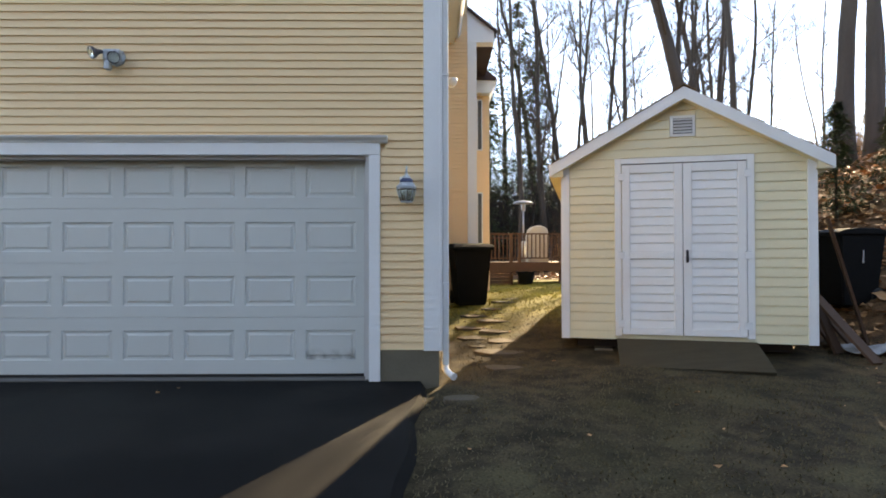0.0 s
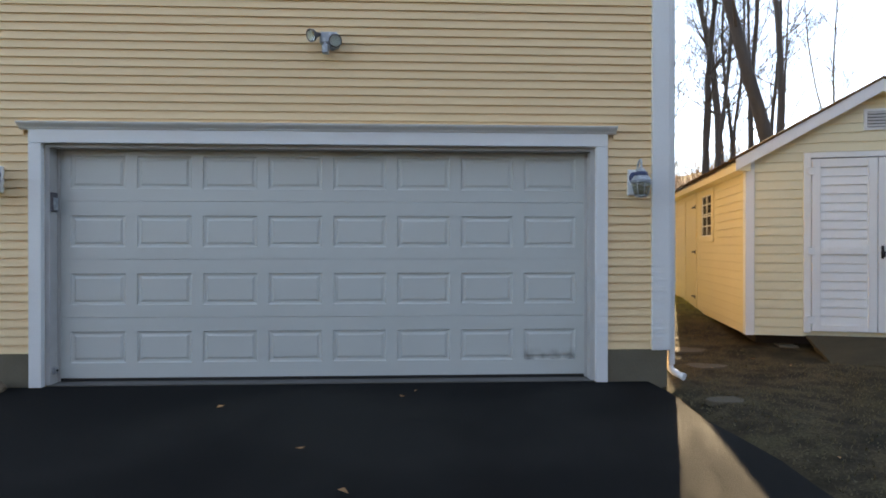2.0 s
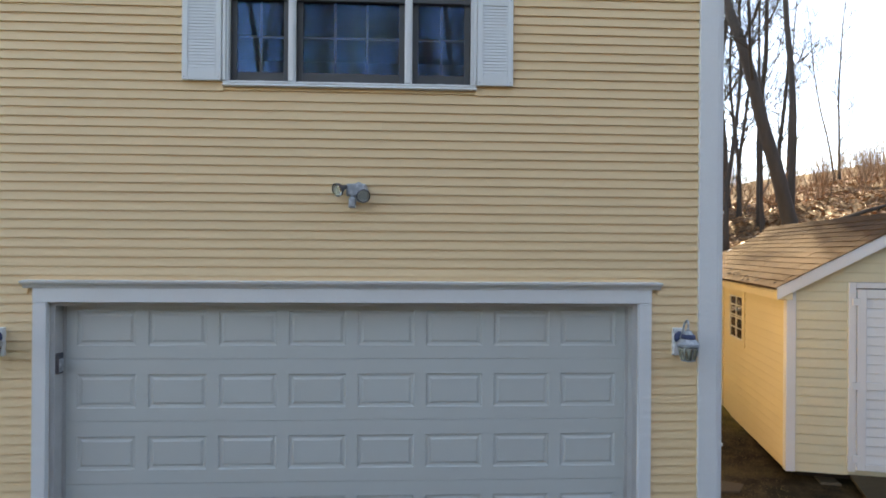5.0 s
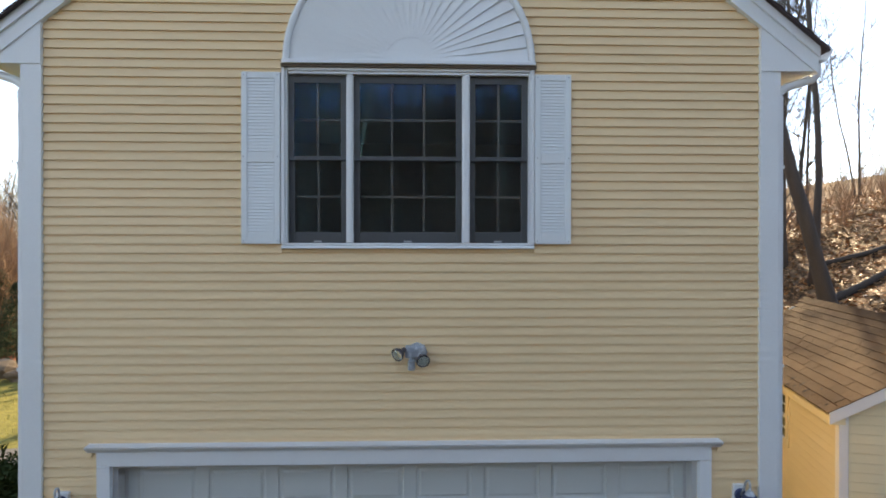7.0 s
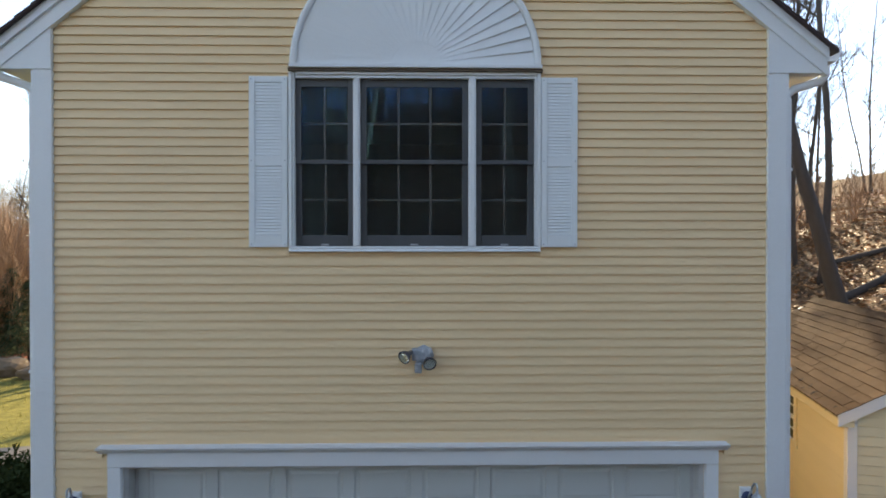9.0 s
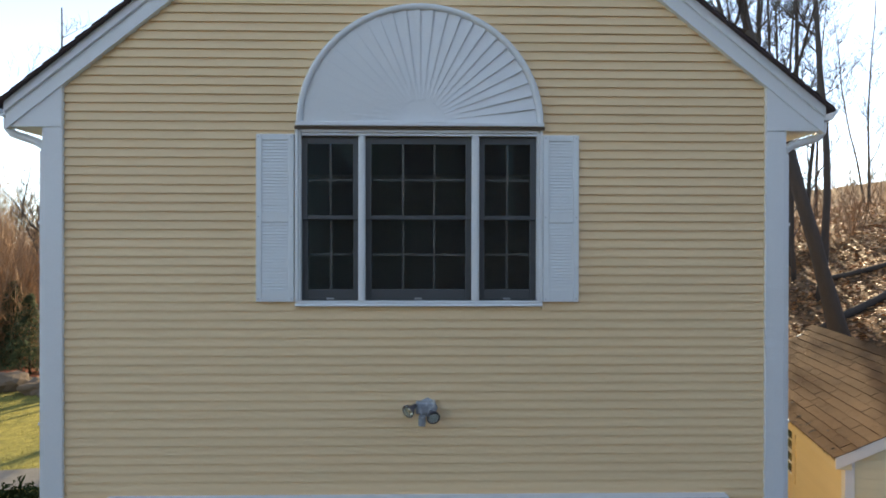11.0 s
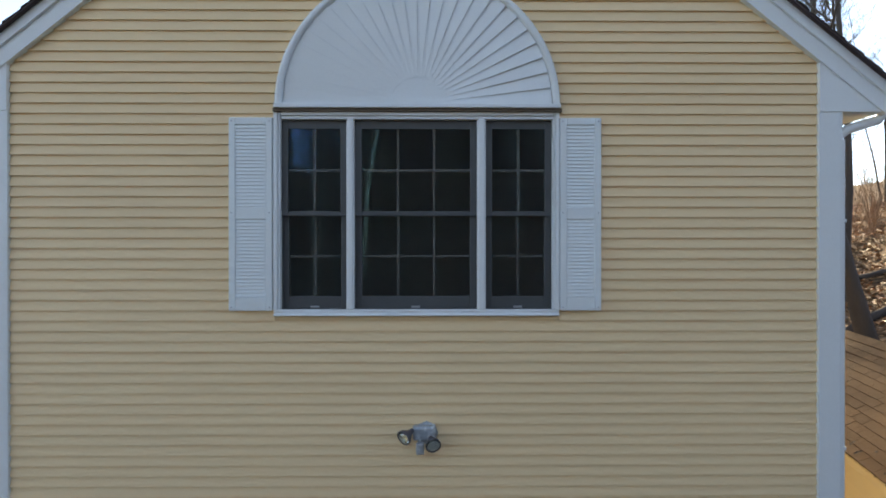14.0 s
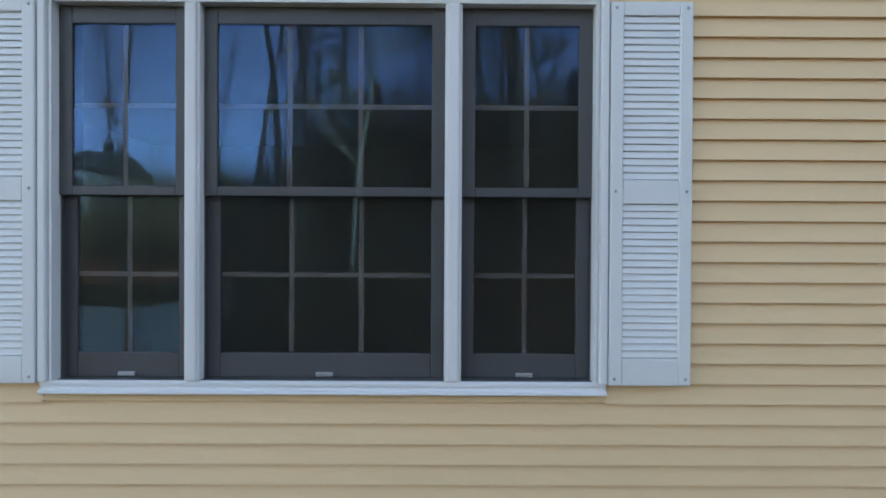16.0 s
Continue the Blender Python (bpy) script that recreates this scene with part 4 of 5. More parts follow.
    part("door_casing", box(1.895, 1.966, -0.022, 0.012, 0.28, 2.265, 0.004), SHED_WHITE, s)
    part("door_casing", box(0.605, 1.895, -0.022, 0.012, 2.205, 2.265, 0.004), SHED_WHITE, s)
    dboard = lap_board("door_board", SHED_WHITE, 0.096, 0.016)
    for x0, x1 in ((0.612, 1.246), (1.254, 1.888)):
        d = part("door_leaf", box(x0, x1, 0.0, 0.03, 0.30, 2.192), SHED_WHITE, s, "white plank-faced shed door leaf")
        for a, b in ((x0, x0 + 0.085), (x1 - 0.085, x1)):
            part("door_stile", box(a, b, -0.03, 0.0, 0.30, 2.192, 0.004), SHED_WHITE, d)
        for z0, z1 in ((0.30, 0.372), (1.145, 1.225), (2.10, 2.192)):
            part("door_rail", box(x0 + 0.085, x1 - 0.085, -0.028, 0.0, z0, z1, 0.004), SHED_WHITE, d)
        for z0, z1 in ((0.372, 1.145), (1.225, 2.10)):
            n = round((z1 - z0) / 0.096)
            st = (z1 - z0) / n
            for k in range(n):
                piece("door_board", dboard, d, Matrix.LocRotScale((x0 + 0.085, -0.002, z0 + k * st), None, (x1 - x0 - 0.17, 1, st / 0.096)))
        hx = x0 - 0.01 if x0 < 1 else x1 + 0.01
        for z in (0.42, 1.18, 2.06):
            part("hinge", box(hx - 0.035, hx + 0.035, -0.036, -0.022, z - 0.04, z + 0.04, 0.004), WHITE, d)
    # solid black strips: the shade in the gaps above and between the leaves
    part("door_head_shadow_gap", box(0.612, 1.888, -0.006, 0.011, 2.1925, 2.2045), RUBBER, s)
    part("door_shadow_gap", box(1.2465, 1.2535, 0.0, 0.02, 0.30, 2.19), RUBBER, s)
    h = part("door_handle", box(1.278, 1.306, -0.042, -0.03, 1.10, 1.24, 0.006), METAL_DARK, s, "black T-handle lock")
    part("grip", tube([(1.292, -0.042, 1.175), (1.292, -0.075, 1.175), (1.292, -0.08, 1.12)], 0.010, 8), METAL_DARK, h)
    for o in s.children:
        if o.name.startswith("door"):
            o.matrix_basis = Matrix.Translation((0.04, 0, 0))
    # soffit vent stub at the eave corner
    part("eave_clip", lathe([(0.03, 0), (0.03, 0.05), (0.01, 0.06)], (SW - 0.02, -0.03, ST - 0.0), (0, 0, 1), 10), BRONZE, s)
    # side window, two sashes of four lights
    w = part("side_window", box(-0.022, 0.012, 1.46, 2.22, 1.30, 1.38, 0.004), VINYL, s, "small divided window in a yellow surround")
    part("window_trim", box(-0.022, 0.012, 1.46, 2.22, 1.97, 2.05, 0.004), VINYL, w)
    part("window_trim", box(-0.022, 0.012, 1.46, 1.56, 1.38, 1.97, 0.004), VINYL, w)
    part("window_trim", box(-0.022, 0.012, 2.14, 2.22, 1.38, 1.97, 0.004), VINYL, w)
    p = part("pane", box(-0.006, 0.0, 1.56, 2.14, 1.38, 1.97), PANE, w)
    # dark panel behind the glass: the shed's unlit inside put into its colour
    part("unlit_inside_panel", box(0.006, 0.011, 1.56, 2.14, 1.38, 1.97), SASH, w)
    for z in (1.38, 1.52, 1.66, 1.69, 1.83, 1.955):
        part("glazing_bar", box(-0.016, -0.004, 1.56, 2.14, z, z + 0.016), SHED_WHITE, w)
    for y in (1.56, 1.842, 2.124):
        part("glazing_bar", box(-0.017, -0.004, y, y + 0.016, 1.38, 1.97), SHED_WHITE, w)
    sd = part("side_door", box(-0.014, 0.012, 2.56, 3.34, 0.28, 1.99, 0.004), VINYL, s, "plain yellow side door")
    for a, b in ((2.50, 2.56), (3.34, 3.40)):
        part("door_casing", box(-0.024, 0.012, a, b, 0.26, 2.06, 0.004), VINYL, sd)
    part("door_casing", box(-0.024, 0.012, 2.56, 3.34, 1.99, 2.06, 0.004), VINYL, sd)
    for z in (0.45, 1.15, 1.85):
        part("strap_hinge", prism([(2.52, z - 0.03), (2.58, z - 0.02), (2.80, z - 0.008), (2.80, z + 0.008), (2.58, z + 0.02), (2.52, z + 0.03)], "x", -0.03, -0.02), METAL_DARK, sd)


shed()


def shed_ramp():
    r = thing("shed_ramp", "grey weathered plywood ramp leading to the shed doors", "ramp", SHED)
    pts = [(-0.68, 0.062), (-0.025, 0.255), (-0.025, 0.225), (-0.66, 0.03)]
    part("deck", prism(pts, "x", 0.59, 2.02, bevel=0.004), RAMP, r)
    for x in (0.66, 1.26, 1.90):
        part("bearer", prism([(-0.55, 0.07), (-0.06, 0.21), (-0.06, 0.10), (-0.5, 0.02)], "x", x, x + 0.045), RAMP, r)


shed_ramp()


# ---- trees ----
def tree_meshes(seed, height, radius, first_branch, lean=0.0, pale=False):
    """Trunk and bare crown of a leafless tree, as two meshes."""
    rnd = random.Random(seed)
    trunk = bmesh.new()
    pts, rad = [], []
    wob = Vector((rnd.uniform(-1, 1), rnd.uniform(-1, 1), 0)) * 0.06
    p = Vector((0, 0, -0.4))
    n = 14
    way = Vector((lean, 0, 1)).normalized()
    for i in range(n + 1):
        f = i / n
        pts.append(p.copy())
        flare = 1 + 0.6 * max(0, 1 - i / 1.5)
        rad.append(radius * flare * (1 - 0.88 * f) ** 0.85 + 0.008)
        way = (way + wob * rnd.uniform(-1, 1) + Vector((rnd.uniform(-0.05, 0.05), rnd.uniform(-0.05, 0.05), 0.02))).normalized()
        p = p + way * height / n
    tube(pts, rad, 9, bm=trunk)
    verts, faces = [], []

    def limb(start, way, length, r, depth):
        k = 5 if depth < 2 else 3
        sides = 5 if depth == 0 else (4 if depth == 1 else 3)
        q, w = start.copy(), way.copy()
        base = len(verts)
        spots = []
        for i in range(k + 1):
            rr = r * (1 - 0.8 * i / k) + 0.0025
            a = w.orthogonal().normalized()
            c = w.cross(a)
            for j in range(sides):
                t = 2 * math.pi * j / sides
                verts.append(q + rr * (math.cos(t) * a + math.sin(t) * c))
            spots.append((q.copy(), w.copy(), rr))
            w = (w + Vector((rnd.uniform(-0.22, 0.22), rnd.uniform(-0.22, 0.22), rnd.uniform(-0.05, 0.25)))).normalized()
            q = q + w * length / k
        for i in range(k):
            for j in range(sides):
                a0 = base + i * sides + j
                a1 = base + i * sides + (j + 1) % sides
                faces.append((a0, a1, a1 + sides, a0 + sides))
        if depth < 3:
            for _ in range((5, 5, 3)[depth]):
                q, w, rr = spots[rnd.randint(1, k)]
                side = Vector((rnd.uniform(-1, 1), rnd.uniform(-1, 1), rnd.uniform(-0.2, 0.9))).normalized()
                limb(q, (w * 0.55 + side * 0.8).normalized(), length * rnd.uniform(0.4, 0.62), rr * 0.6, depth + 1)

    for i in range(n):
        f = i / n
        if f < first_branch:
            continue
        for _ in range(2 if f > 0.5 else 1):
            t = rnd.uniform(0, 2 * math.pi)
            w = Vector((math.cos(t), math.sin(t), rnd.uniform(0.35, 1.1))).normalized()
            limb(pts[i], w, height * rnd.uniform(0.16, 0.30) * (1.15 - f), rad[i] * rnd.uniform(0.3, 0.5), 0 if f < 0.8 else 1)
    mat = BARK_PALE if pale else BARK
    tm = mesh_of("trunk", trunk, mat)
    cm = bpy.data.meshes.new("crown")
    cm.from_pydata([tuple(v) for v in verts], [], faces)
    cm.materials.append(mat)
    return tm, cm


def add_tree(kind, x, y, turn, scale=1.0, label="leafless grey-barked woodland tree", group="woodland trees", tilt=0.0):
    tm, cm = kind
    t = thing("bare_tree", label, "tree", Matrix.LocRotScale((x, y, ground_height(x, y)), Euler((0, radians(tilt), radians(turn))), (scale,) * 3), group)
    for name, me in (("trunk", tm), ("crown", cm)):
        o = new(name, me)
        o.parent = t


KINDS = [tree_meshes(21, 17, 0.15, 0.25), tree_meshes(22, 19, 0.23, 0.34), tree_meshes(23, 15, 0.09, 0.14),
         tree_meshes(24, 18, 0.12, 0.5), tree_meshes(25, 13, 0.06, 0.1)]


def woods():
    rnd = random.Random(5)
    # (kind, x, y, turn, scale)
    placed = [(1, 10.3, 9.2, 0, 0.82, -13), (1, 15.2, 11.6, 190, 1.1, 0), (1, 17.4, 13.2, 300, 1.1, 0), (3, 13.0, 14.0, 80, 1.0, -3),
              (0, 13.6, 20.0, 10, 1.0, 0), (2, 12.9, 17.6, 120, 1.0, 0), (3, 15.5, 19.5, 220, 1.0, 0), (2, 10.2, 19.0, 50, 1.1, 4),
              (0, 12.6, 24.0, 160, 1.0, 0), (0, 8.3, 21.5, 20, 1.0, -6), (3, 6.6, 19.2, 77, 1.0, -5), (2, 16.2, 22.5, 310, 1.0, 0),
              (4, 14.2, 17.3, 100, 1.1, 0), (3, 20.5, 17.0, 15, 1.0, 0), (0, 9.4, 23.5, 260, 1.0, 5),
              (2, 18.5, 23.0, 140, 1.1, 0), (1, 18.0, 27.0, 60, 1.0, 0), (4, 7.6, 23.5, 260, 1.2, 0), (4, 14.0, 26.0, 20, 1.2, 0)]
    for k, x, y, turn, sc, tilt in placed:
        add_tree(KINDS[k], x, y, turn, sc, tilt=tilt)
    for _ in range(34):
        a = rnd.uniform(-20, 75)
        d = rnd.uniform(27, 48)
        x, y = d * math.sin(radians(a)) + 2, d * math.cos(radians(a))
        add_tree(KINDS[rnd.randint(0, 4)], x, y, rnd.uniform(0, 360), rnd.uniform(0.85, 1.2))
    for _ in range(26):
        a = rnd.uniform(-100, -42)
        d = rnd.uniform(34, 60)
        add_tree(KINDS[rnd.randint(0, 4)], d * math.sin(radians(a)), d * math.cos(radians(a)), rnd.uniform(0, 360), rnd.uniform(0.7, 1.0))
    for _ in range(44):
        a = rnd.uniform(115, 235)
        d = rnd.uniform(20, 48)
        x, y = d * math.sin(radians(a)), d * math.cos(radians(a))
        if abs(x) > 4 or y < -24:
            add_tree(KINDS[rnd.randint(0, 4)], x, y, rnd.uniform(0, 360), rnd.uniform(0.8, 1.1))
    pale = tree_meshes(31, 17, 0.13, 0.3, pale=True)
    add_tree(pale, -3.3, -22.0, 30, 0.9, "pale-barked leafless sycamore across the drive", "")
    for x, y, turn in ((-15.5, 25.0, 10), (-20.0, 24.0, 100), (-24.0, 29.0, 200), (-18.0, 33.0, 300)):
        add_tree(KINDS[0], x, y, turn, 0.6)
    add_tree(KINDS[2], -11.85, 13.8, 50, 0.85, "slim leafless tree on the side lawn", "")


woods()


def conifer_mesh(seed, height, spread, skirt):
    """Trunk and a crown of drooping needle sprays."""
    rnd = random.Random(seed)
    trunk = tube([(0, 0, -0.3), (0.03, 0.02, height * 0.5), (0, 0, height)], [height * 0.014, height * 0.009, 0.01], 7)
    verts, faces = [], []
    z = height * skirt
    while z < height:
        f = (z - height * skirt) / (height * (1 - skirt))
        reach = spread * (1 - f) ** 0.8 + 0.15
        for _ in range(rnd.randint(4, 6)):
            t = rnd.uniform(0, 2 * math.pi)
            out = Vector((math.cos(t), math.sin(t), 0))
            cross = Vector((-math.sin(t), math.cos(t), 0))
            ln = reach * rnd.uniform(0.6, 1.1)
            steps = max(5, int(ln / 0.16))
            for i in range(steps):
                g = (i + 1) / steps
                c = out * ln * g + Vector((0, 0, z + 0.25 * ln * g - 0.45 * ln * g * g))
                wide = 0.42 * ln * (1 - g) * 0.6 + 0.12
                for _ in range(4):
                    o = c + cross * rnd.uniform(-wide, wide) + Vector((0, 0, rnd.uniform(-0.12, 0.06)))
                    d = (out * rnd.uniform(0.3, 1) + cross * rnd.uniform(-1, 1) + Vector((0, 0, rnd.uniform(-0.5, 0.2)))).normalized()
                    e = d.cross(Vector((0, 0, 1))).normalized() * rnd.uniform(0.03, 0.06)
                    s = rnd.uniform(0.14, 0.30)
                    k = len(verts)
                    verts.extend([tuple(o - e), tuple(o + d * s), tuple(o + e)])
                    faces.append((k, k + 1, k + 2))
        z += height * 0.022
    tm = mesh_of("trunk", trunk, BARK)
    cm = bpy.data.meshes.new("crown")
    cm.from_pydata(verts, [], faces)
    cm.materials.append(NEEDLE)
    return tm, cm


def conifers():
    kinds = [conifer_mesh(41, 11, 2.3, 0.12), conifer_mesh(42, 14, 2.6, 0.25), conifer_mesh(43, 5, 1.6, 0.05)]
    spots = [(0, 5.2, 21.5, 0, 1.0), (1, 7.4, 24.5, 70, 1.0), (1, 3.6, 27, 150, 1.0), (0, 9.0, 28.0, 200, 1.1), (0, 6.3, 30, 20, 1.0),
             # the 9.25, 4.9 evergreen is unseen, added behind the shed to block sun
             (2, 10.1, 4.6, 60, 0.4), (2, 9.25, 4.9, 130, 0.36), (2, 11.2, 4.4, 200, 0.4), (2, 13.0, 6.8, 60, 0.3), (2, 14.2, 8.2, 10, 0.34), (2, -15.3, 17.5, 120, 0.62), (2, -17.0, 19.0, 12, 0.7), (0, -22, 30, 70, 0.9), (1, -5, -30, 0, 1.0), (1, 9, -26, 50, 1.0), (0, 4, -32, 0, 1.1), (1, 0, -36, 0, 1.2), (0, 6.5, -24, 20, 0.8), (1, 14, -30, 90, 1.1), (0, -9, -38, 20, 1.0), (0, 1.2, -26, 0, 0.8), (0, -2.6, -25, 80, 0.7), (1, 18, -27, 10, 1.0), (0, 11, -22, 0, 0.8)]
    for k, x, y, turn, sc in spots:
        t = thing("conifer", "dark green drooping evergreen at the wood's edge", "tree",
                  Matrix.LocRotScale((x, y, ground_height(x, y)), Euler((0, 0, radians(turn))), (sc,) * 3), "evergreens")
        for name, me in zip(("trunk", "crown"), kinds[k]):
            o = new(name, me)
            o.parent = t


conifers()


def brush(name, mat, label, count, seed, turns, reach, heights):
    """Far thicket of thin stems and twigs."""
    rnd = random.Random(seed)
    verts, faces = [], []
    for _ in range(count):
        a, d = rnd.uniform(*turns), rnd.uniform(*reach)
        x, y = d * math.sin(radians(a)), d * math.cos(radians(a))
        h = rnd.uniform(*heights) * (0.6 + 0.4 * (d - reach[0]) / (reach[1] - reach[0]))
        p = Vector((x, y, ground_height(x, y) - 0.2))
        for s in range(rnd.randint(3, 6)):
            w = Vector((rnd.uniform(-0.5, 0.5), rnd.uniform(-0.5, 0.5), 1)).normalized()
            q = p + w * h * rnd.uniform(0.5, 1)
            e = Vector((rnd.uniform(-1, 1), rnd.uniform(-1, 1), 0)).normalized() * rnd.uniform(0.012, 0.03)
            k = len(verts)
            verts += [tuple(p - e), tuple(p + e), tuple(q)]
            faces.append((k, k + 1, k + 2))
            for _ in range(4):
                o = p + (q - p) * rnd.uniform(0.3, 0.95)
                v = (w + Vector((rnd.uniform(-1, 1), rnd.uniform(-1, 1), rnd.uniform(-0.2, 0.6)))).normalized() * h * rnd.uniform(0.12, 0.3)
                k = len(verts)
                verts += [tuple(o - e * 0.5), tuple(o + e * 0.5), tuple(o + v)]
                faces.append((k, k + 1, k + 2))
    raw(name, verts, faces, mat, label, "thicket", "stuff")


brush("brush", TWIG, "sparse brown thicket on the wooded slope", 1900, 9, (-15, 80), (27, 66), (1.2, 5.5))
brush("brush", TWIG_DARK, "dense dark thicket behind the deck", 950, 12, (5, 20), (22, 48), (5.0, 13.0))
brush("brush", TWIG, "brown leafless thicket beyond the lawn", 7500, 10, (-95, -38), (25, 62), (8.0, 14.5))
brush("brush", TWIG, "brown sunlit thicket beyond the road", 1500, 15, (199, 226), (36, 66), (3.0, 6.5))
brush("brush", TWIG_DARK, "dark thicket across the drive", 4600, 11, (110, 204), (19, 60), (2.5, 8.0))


def scatter(name, mat, label, category, count, spot, size, flat, seed):
    """Small leaves or blades strewn over the ground."""
    rnd = random.Random(seed)
    verts, faces = [], []
    for _ in range(count):
        got = spot(rnd)
        if got is None:
            continue
        x, y = got
        z = max(ground_height(x, y) - 0.012, 0.0 if -4.3 < x < 2.8 and y < 0 else -9)
        s = rnd.uniform(*size)
        t = rnd.uniform(0, 2 * math.pi)
        a = Vector((math.cos(t), math.sin(t), 0))
        c = Vector((-math.sin(t), math.cos(t), 0))
        p = Vector((x, y, z))
        k = len(verts)
        if flat:
            up = [rnd.uniform(0.0, 0.9 * s) + 0.008 for _ in range(4)]
            verts += [tuple(p - a * s + Vector((0, 0, up[0]))), tuple(p - c * s * 0.6 + Vector((0, 0, up[1]))),
                      tuple(p + a * s + Vector((0, 0, up[2]))), tuple(p + c * s * 0.6 + Vector((0, 0, up[3])))]
            faces.append((k, k + 1, k + 2, k + 3))
        else:
            tip = p + a * s * rnd.uniform(0.2, 0.9) + Vector((0, 0, s * rnd.uniform(0.5, 1)))
            verts += [tuple(p - c * 0.006), tuple(p + c * 0.006), tuple(tip)]
            faces.append((k, k + 1, k + 2))
    raw(name, verts, faces, mat, label, category, "stuff")


def clear_of_shed(x, y):
    dx, dy = x - 4.57, y - 1.17
    c, s = math.cos(radians(14.5)), math.sin(radians(14.5))
    u, v = dx * c - dy * s, dx * s + dy * c
    return not (-0.05 < u < SW + 0.05 and -0.65 < v < SLEN + 0.05)


def hill_spot(r):
    x, y = r.uniform(8.0, 30), r.uniform(-2, 34)
    return (x, y)


def wood_spot(r):
    return (r.uniform(1.0, 10.0), r.uniform(15, 32))


def lawn_spot(r):
    x, y = r.uniform(2.95, 9.5), r.uniform(-4.2, 4.2)
    return (x, y) if clear_of_shed(x, y) and not (x < 3.3 and y > -0.3) else None


def green_spot(r):
    x, y = r.uniform(3.3, 8.5), r.uniform(3.8, 13)
    return (x, y) if clear_of_shed(x, y) else None


def left_spot(r):
    return (r.uniform(-16, -4.6), r.uniform(4, 18))


scatter("leaf_litter", LEAF, "brown fallen oak leaves over the wooded slope", "fallen leaves", 60000, hill_spot, (0.035, 0.10), True, 1)
scatter("leaf_litter", LEAF, "brown fallen leaves on the wood floor", "fallen leaves", 6000, wood_spot, (0.05, 0.13), True, 2)
scatter("fallen_leaves", LEAF, "scattered dry leaves on the lawn", "fallen leaves", 70, lawn_spot, (0.012, 0.026), True, 3)
def drive_spot(r):
    return (r.uniform(-2.5, 2.6), r.uniform(-4.0, -0.3))


scatter("drive_leaves", LEAF, "a few dry leaves lying on the asphalt", "fallen leaves", 16, drive_spot, (0.02, 0.035), True, 7)
scatter("lawn_grass", BLADE, "short dormant brown grass", "grass", 30000, lawn_spot, (0.010, 0.028), False, 4)
scatter("lawn_grass", BLADE_GREEN, "yellow-green sunlit grass beside the house", "grass", 16000, green_spot, (0.03, 0.07), False, 5)
scatter("lawn_grass", BLADE_GREEN, "yellow-green grass of the side lawn", "grass", 12000, left_spot, (0.04, 0.09), False, 6)


# ---- things in the yard ----
def flagstones():
    rnd = random.Random(14)
    p = thing("flagstone_path", "irregular flagstone path beside the house", "garden path", pose(3.7, 2.0, 0), kind="")
    spots = [(3.72, 3.9, 0.30), (3.95, 3.35, 0.34), (3.62, 3.0, 0.30), (3.95, 2.65, 0.32), (3.62, 2.3, 0.3), (3.95, 1.95, 0.30), (3.58, 1.65, 0.13), (3.80, 1.3, 0.34),
             (3.75, 0.6, 0.24), (4.1, 4.5, 0.3), (4.4, 5.2, 0.33), (4.7, 6.0, 0.33), (3.28, -0.66, 0.17)]
    for x, y, r in spots:
        n = rnd.randint(6, 8)
        pts = []
        for i in range(n):
            a = 2 * math.pi * i / n + rnd.uniform(-0.25, 0.25)
            q = r * rnd.uniform(0.75, 1.05)
            pts.append((x - 3.7 + q * math.cos(a) * 1.05, y - 2.0 + q * math.sin(a) * 0.72))
        z = ground_height(x, y)
        part("flagstone", prism(pts, "z", z - 0.05, z - 0.006 + rnd.uniform(0, 0.005), bevel=0.006), FLAG, p)


flagstones()


def wheelie_bin(x, y, turn, label, strip, size=1.0):
    b = thing("trash_bin", label, "rubbish bin", pose(x, y, ground_height(x, y), 0, 0, turn) @ Matrix.Diagonal((size, size, size, 1)), "wheeled bins")
    body = bmesh.new()
    rings = []
    for w, d, z in ((0.25, 0.26, 0.0), (0.27, 0.29, 0.12), (0.335, 0.37, 1.0), (0.335, 0.37, 1.03)):
        rings.append([body.verts.new((x, y, z)) for x, y in ((-w, -d), (w, -d), (w, d), (-w, d))])
    for a, c in zip(rings, rings[1:]):
        for k in range(4):
            body.faces.new((a[k], a[(k + 1) % 4], c[(k + 1) % 4], c[k]))
    body.faces.new(rings[0][::-1])
    body.faces.new(rings[-1])
    bmesh.ops.bevel(body, geom=body.edges[:], offset=0.02, segments=2, affect="EDGES")
    part("body", body, BIN, b)
    part("lid", prism([(-0.42, 1.00), (-0.40, 1.00), (-0.385, 1.028), (0.40, 1.028), (0.41, 1.07), (0.22, 1.115), (-0.1, 1.125), (-0.32, 1.10), (-0.43, 1.06)], "x", -0.37, 0.37, bevel=0.01), BIN, b)
    part("handle", tube([(-0.25, 0.42, 1.0), (-0.25, 0.47, 1.02), (0.25, 0.47, 1.02), (0.25, 0.42, 1.0)], 0.016, 8), BIN, b)
    for x in (-0.27, 0.27):
        part("wheel", lathe([(0.02, -0.03), (0.12, -0.03), (0.13, -0.015), (0.13, 0.015), (0.12, 0.03), (0.02, 0.03)], (x, 0.30, 0.13), (1, 0, 0), 18), RUBBER, b)
    if strip:
        part("label_strip", box(0.30, 0.328, -0.007, 0.007, 0.62, 0.80), HANDLE_GREY, b, "pale unreadable label")
        return
    part("maker_mark", prism([(-0.13, 0.80), (0.12, 0.82), (0.16, 0.85), (-0.08, 0.835)], "y", -0.352, -0.346), HANDLE_GREY, b, "pale unreadable mark")


